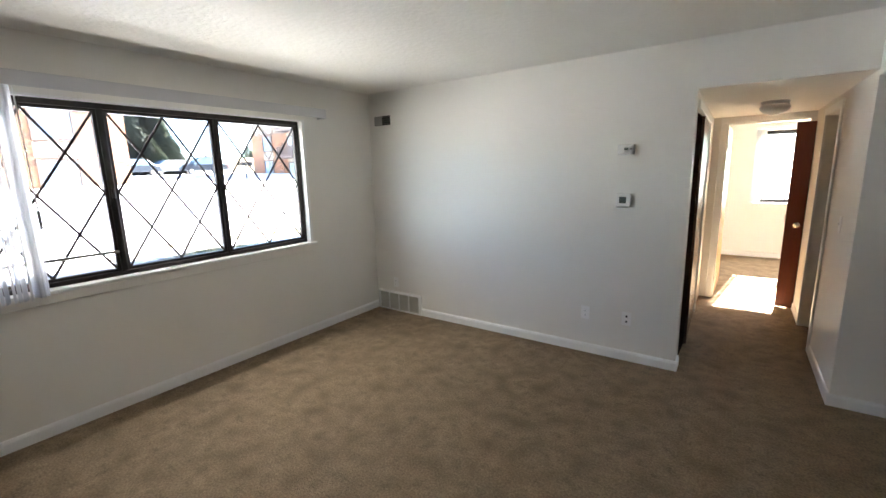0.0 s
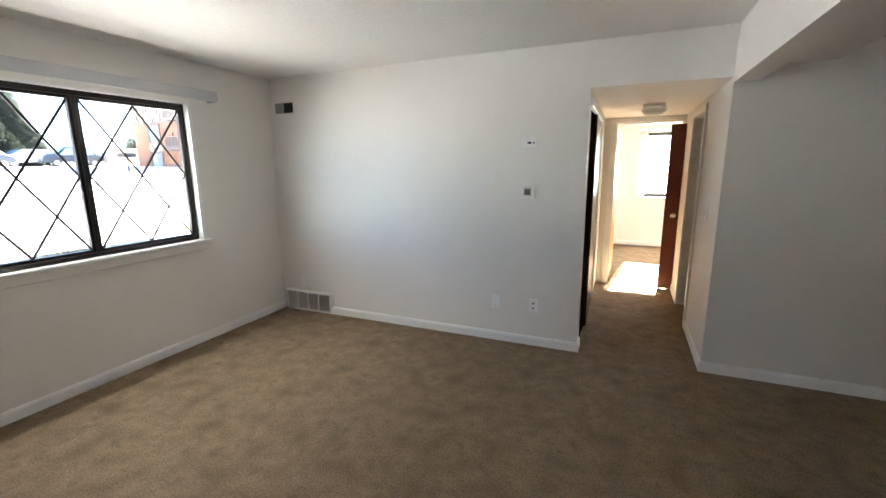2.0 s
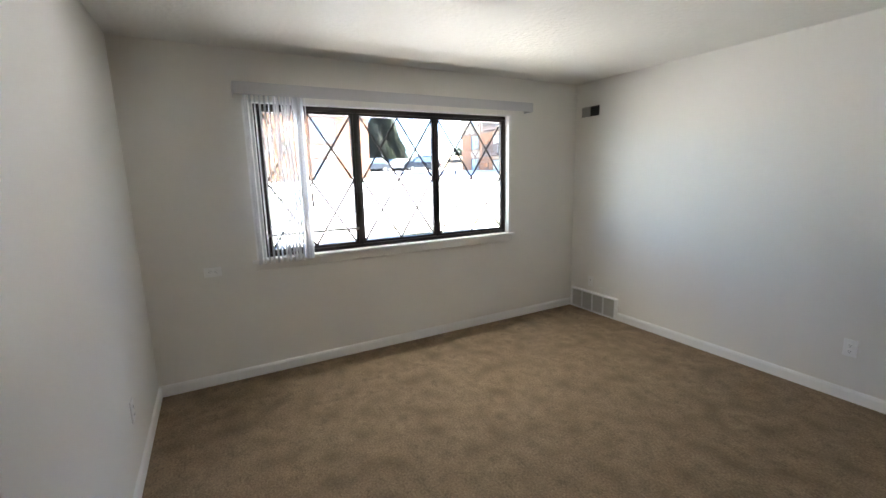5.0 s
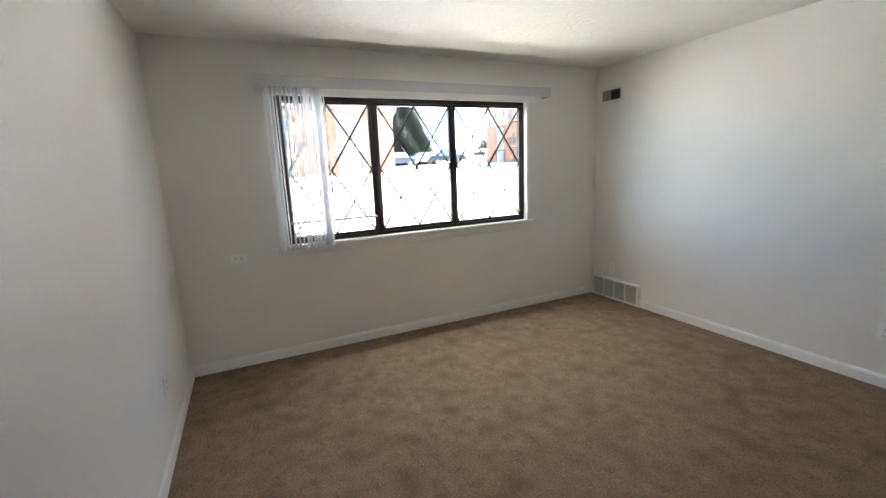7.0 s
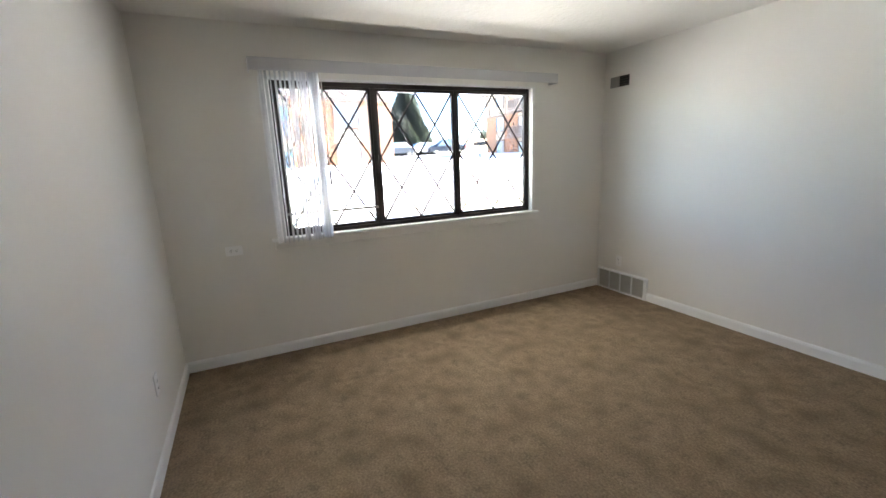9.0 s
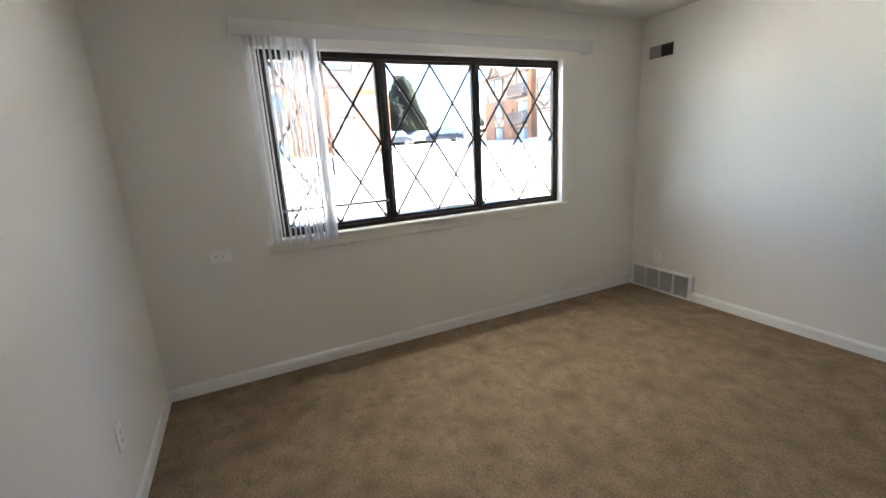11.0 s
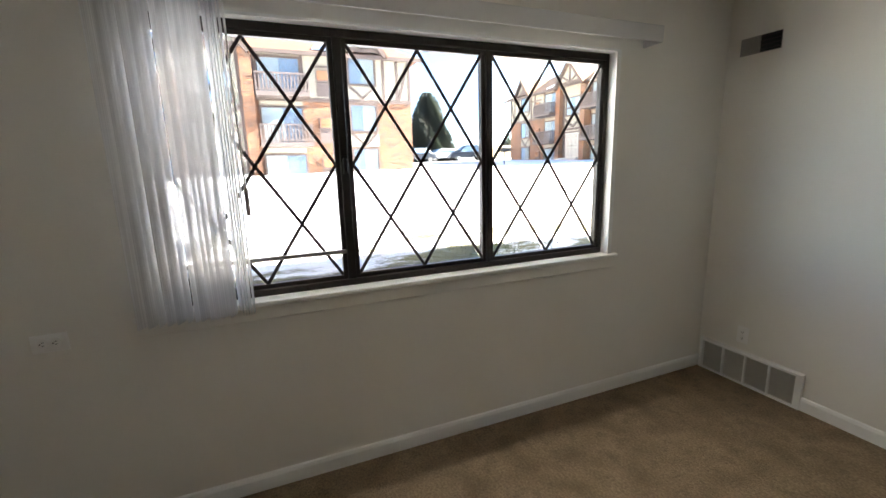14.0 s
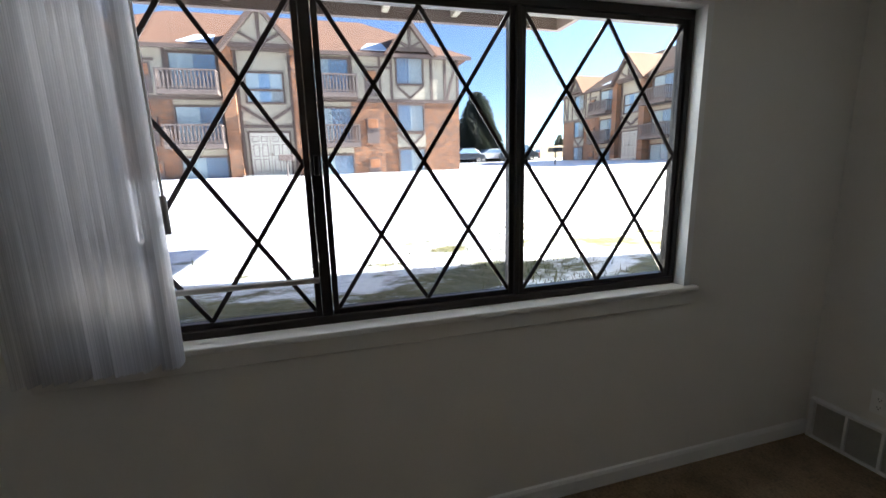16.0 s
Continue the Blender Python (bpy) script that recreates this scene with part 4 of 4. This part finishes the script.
        part("timber", fb(s * 1.19 - 0.07, s * 1.19 + 0.07, 0, E - 0.1, 0.16, 0.22), TIMBER, root)
    part("timber", fb(-1.1, 1.1, 2.34, 2.5, 0.16, 0.22), TIMBER, root)
    # double door with six panels a leaf
    for s in (-1, 1):
        a, b = sorted((s * 0.02, s * 0.9))
        d = part("door", fb(a, b, 0.08, 2.1, 0.16, 0.21), DOORPAINT, root, "cream six-panel entrance door")
        for c in (0.1, 0.5):
            for z0, z1 in ((0.25, 0.85), (0.98, 1.55), (1.68, 1.95)):
                q = a + c
                for r in ((q, q + 0.28, z0, z0 + 0.025), (q, q + 0.28, z1 - 0.025, z1), (q, q + 0.025, z0 + 0.025, z1 - 0.025), (q + 0.255, q + 0.28, z0 + 0.025, z1 - 0.025)):
                    part("panel_moulding", fb(*r, 0.21, 0.222), TIMBER, d)
        part("handle", fb(a + (0.03 if s > 0 else 0.82), a + (0.06 if s > 0 else 0.85), 1.0, 1.15, 0.21, 0.25), CHROME, d)
    for u0, u1, z0, z1 in ((-1.0, -0.9, 0.08, 2.2), (0.9, 1.0, 0.08, 2.2), (-0.9, 0.9, 2.1, 2.2)):
        part("door_frame", fb(u0, u1, z0, z1, 0.16, 0.24), TIMBER, root)
    part("step", fb(-1.28, 1.28, -0.4, 0.08, 0.16, 0.9), SOFFIT, root)
    return root


house = apartment_building()
house.matrix_basis = pose(-25.0, -1.25, 1.2)
other = copy_thing(house, pose(-30.4, 24.6, 1.66, 0, 0, -90))
tagged(other, "shaded brick and half-timbered apartment house with balconies", "house", "apartment houses opposite")


# ---- trees, cars and small things outside ----
def spruce(place, high, wide, seed, count=2600):
    rnd = random.Random(seed)
    x, y, z = place
    root = thing("spruce_tree", place, "tall dark green spruce tree standing in the snow", "tree")
    part("trunk", rod((x, y, z - 0.3), (x, y, z + high * 0.97), 0.2, 0.02, 8), BARK, root)
    bm = bmesh.new()
    for _ in range(count):
        h = 0.04 + 0.94 * (1 - math.sqrt(rnd.random()))
        a = rnd.uniform(0, 2 * math.pi)
        reach = wide * (1 - h) ** 0.55 * rnd.uniform(0.35, 1.0) * (1 + 0.22 * math.sin(5 * a + 9 * h))
        p = Vector((x + reach * math.cos(a), y + reach * math.sin(a), z + high * h - 0.12 * reach))
        d = Vector((math.cos(a), math.sin(a), -0.25)).normalized()
        s = d.cross(Vector((0, 0, 1))).normalized()
        ln, w = rnd.uniform(0.2, 0.45), rnd.uniform(0.06, 0.14)
        tip, back = p + d * ln, p - d * ln * 0.5
        droop = Vector((0, 0, rnd.uniform(-0.14, -0.03)))
        v = [bm.verts.new(q) for q in (back, p + s * w + droop, tip, p - s * w + droop, p + Vector((0, 0, 0.06)))]
        for i, j in ((0, 1), (1, 2), (2, 3), (3, 0)):
            bm.faces.new((v[i], v[j], v[4]))
    part("crown", bm, NEEDLE, root, "ragged dark green needle crown")
    return root


spruce((-50.5, 19.3, ground_z(-50.5, 19.3)), 8.3, 3.0, 3, 22000)
spruce((-84, 50.5, ground_z(-84, 50.5)), 5.0, 1.6, 5, 2500)
spruce((-70, 26.6, ground_z(-70, 26.6)), 4.2, 1.7, 6, 2500)


def car(place, turn, paint, label, tall=1.45):
    """A parked car drawn along x at the origin."""
    root = thing("car", (0, 0, 0), label, "car", "cars parked outside")
    outline = [(-2.2, 0.35), (-2.2, 0.75), (-2.05, 0.92), (-1.3, 0.98), (-0.55, tall - 0.02), (0.9, tall), (1.65, 1.02), (2.15, 0.9), (2.2, 0.4)]
    bm = plain_poly([(a, -0.86, b) for a, b in outline], 1.72, (0, 1, 0))
    bmesh.ops.bevel(bm, geom=bm.edges[:], offset=0.06, segments=2, affect="EDGES", profile=0.5)
    body = part("body", bm, paint, root)
    for s in (-1, 1):
        part("side_window", plain_poly([(-1.12, s * 0.862, 1.0), (-0.5, s * 0.862, tall - 0.1), (0.82, s * 0.862, tall - 0.09), (1.4, s * 0.862, 1.02)], 0.012 * s, (0, 1, 0)), FARGLASS, body)
        for x in (-1.35, 1.35):
            w = part("wheel", rod((x, s * 0.68, 0.32), (x, s * 0.9, 0.32), 0.32, seg=20), TYRE, root)
            part("rim", rod((x, s * 0.89, 0.32), (x, s * 0.91, 0.32), 0.2, seg=14), CHROME, w)
        part("headlight", box(-2.22, -2.12, s * 0.5 - 0.2, s * 0.5 + 0.2, 0.66, 0.8, 0.02), CURTAIN, body)
    part("windscreen", plain_poly([(-1.28, -0.7, 1.02), (-1.28, 0.7, 1.02), (-0.6, 0.62, tall - 0.06), (-0.6, -0.62, tall - 0.06)], 0.03, (-0.4, 0, 0.9)), FARGLASS, body)
    x, y = place
    root.matrix_basis = pose(x, y, ground_z(x, y) - 0.02, 0, 0, turn)
    return root


SILVER = mat("silver_car_paint", (0.5, 0.52, 0.54), 0.35, metal=0.4, var=0.03)
NAVY = mat("dark_blue_car_paint", (0.03, 0.038, 0.05), 0.3, metal=0.3, var=0.03)
RED = mat("dull_red_car_paint", (0.3, 0.04, 0.04), 0.3, var=0.03)
car((-46.0, 16.0), 100, NAVY, "dark parked car half hidden by the house corner", 1.6)
car((-47.0, 19.6), 95, SILVER, "silver parked car in the snow", 1.45)
car((-46.0, 22.4), 80, NAVY, "dark blue parked car beside the silver one", 1.75)
car((-66.0, 36.5), 20, RED, "small red car far off", 1.5)


def grill(x, y):
    z = ground_z(x, y)
    root = thing("park_grill", (x, y, z), "dark metal park grill on a post in the snow", "grill")
    part("post", rod((x, y, z - 0.2), (x, y, z + 0.8), 0.04), TYRE, root)
    part("firebox", box(x - 0.3, x + 0.3, y - 0.35, y + 0.35, z + 0.8, z + 1.02, 0.01), TYRE, root)
    for k in range(6):
        part("grate_bar", rod((x - 0.28, y - 0.3 + k * 0.12, z + 1.04), (x + 0.28, y - 0.3 + k * 0.12, z + 1.04), 0.012, seg=6), TYRE, root)


grill(-26.0, 15.3)


def post_box(x, y):
    z = ground_z(x, y)
    root = thing("utility_post", (x, y, z), "small grey metal box on a post in the snow", "post")
    part("post", rod((x, y, z - 0.2), (x, y, z + 0.75), 0.03), RAILM, root)
    part("box", box(x - 0.1, x + 0.1, y - 0.27, y + 0.27, z + 0.75, z + 0.98, 0.015), RAILM, root)


post_box(-19.0, -0.15)


def board_fence():
    root = thing("board_fence", (-60, 38, ground_z(-60, 38)), "long tan board fence far across the snow", "fence")
    for k in range(60):
        x, y = -62.0 + k * 0.02, 34.0 + k * 0.2
        z = ground_z(x, y)
        part("board", box(x - 0.02, x + 0.02, y, y + 0.19, z - 0.05, z + 1.9), FENCE, root)


board_fence()


def far_woods():
    rnd = random.Random(12)
    bm = bmesh.new()
    for _ in range(420):
        a = rnd.uniform(radians(-40), radians(75))
        d = rnd.uniform(150, 220)
        x, y = -d * math.cos(a), d * math.sin(a)
        z, h = ground_z(x, y) - 0.3, rnd.uniform(3.0, 7.0)
        for _ in range(26):
            c = Vector((x + rnd.gauss(0, 2.2), y + rnd.gauss(0, 2.2), z + h * rnd.random()))
            r = rnd.uniform(0.5, 1.3)
            bm.faces.new([bm.verts.new(c + Vector((rnd.uniform(-r, r), rnd.uniform(-r, r), rnd.uniform(-r, r)))) for _ in range(3)])
    tagged(part("far_woods", bm, TWIG), "low line of bare brown trees along the horizon", "woods", "", "stuff")


far_woods()
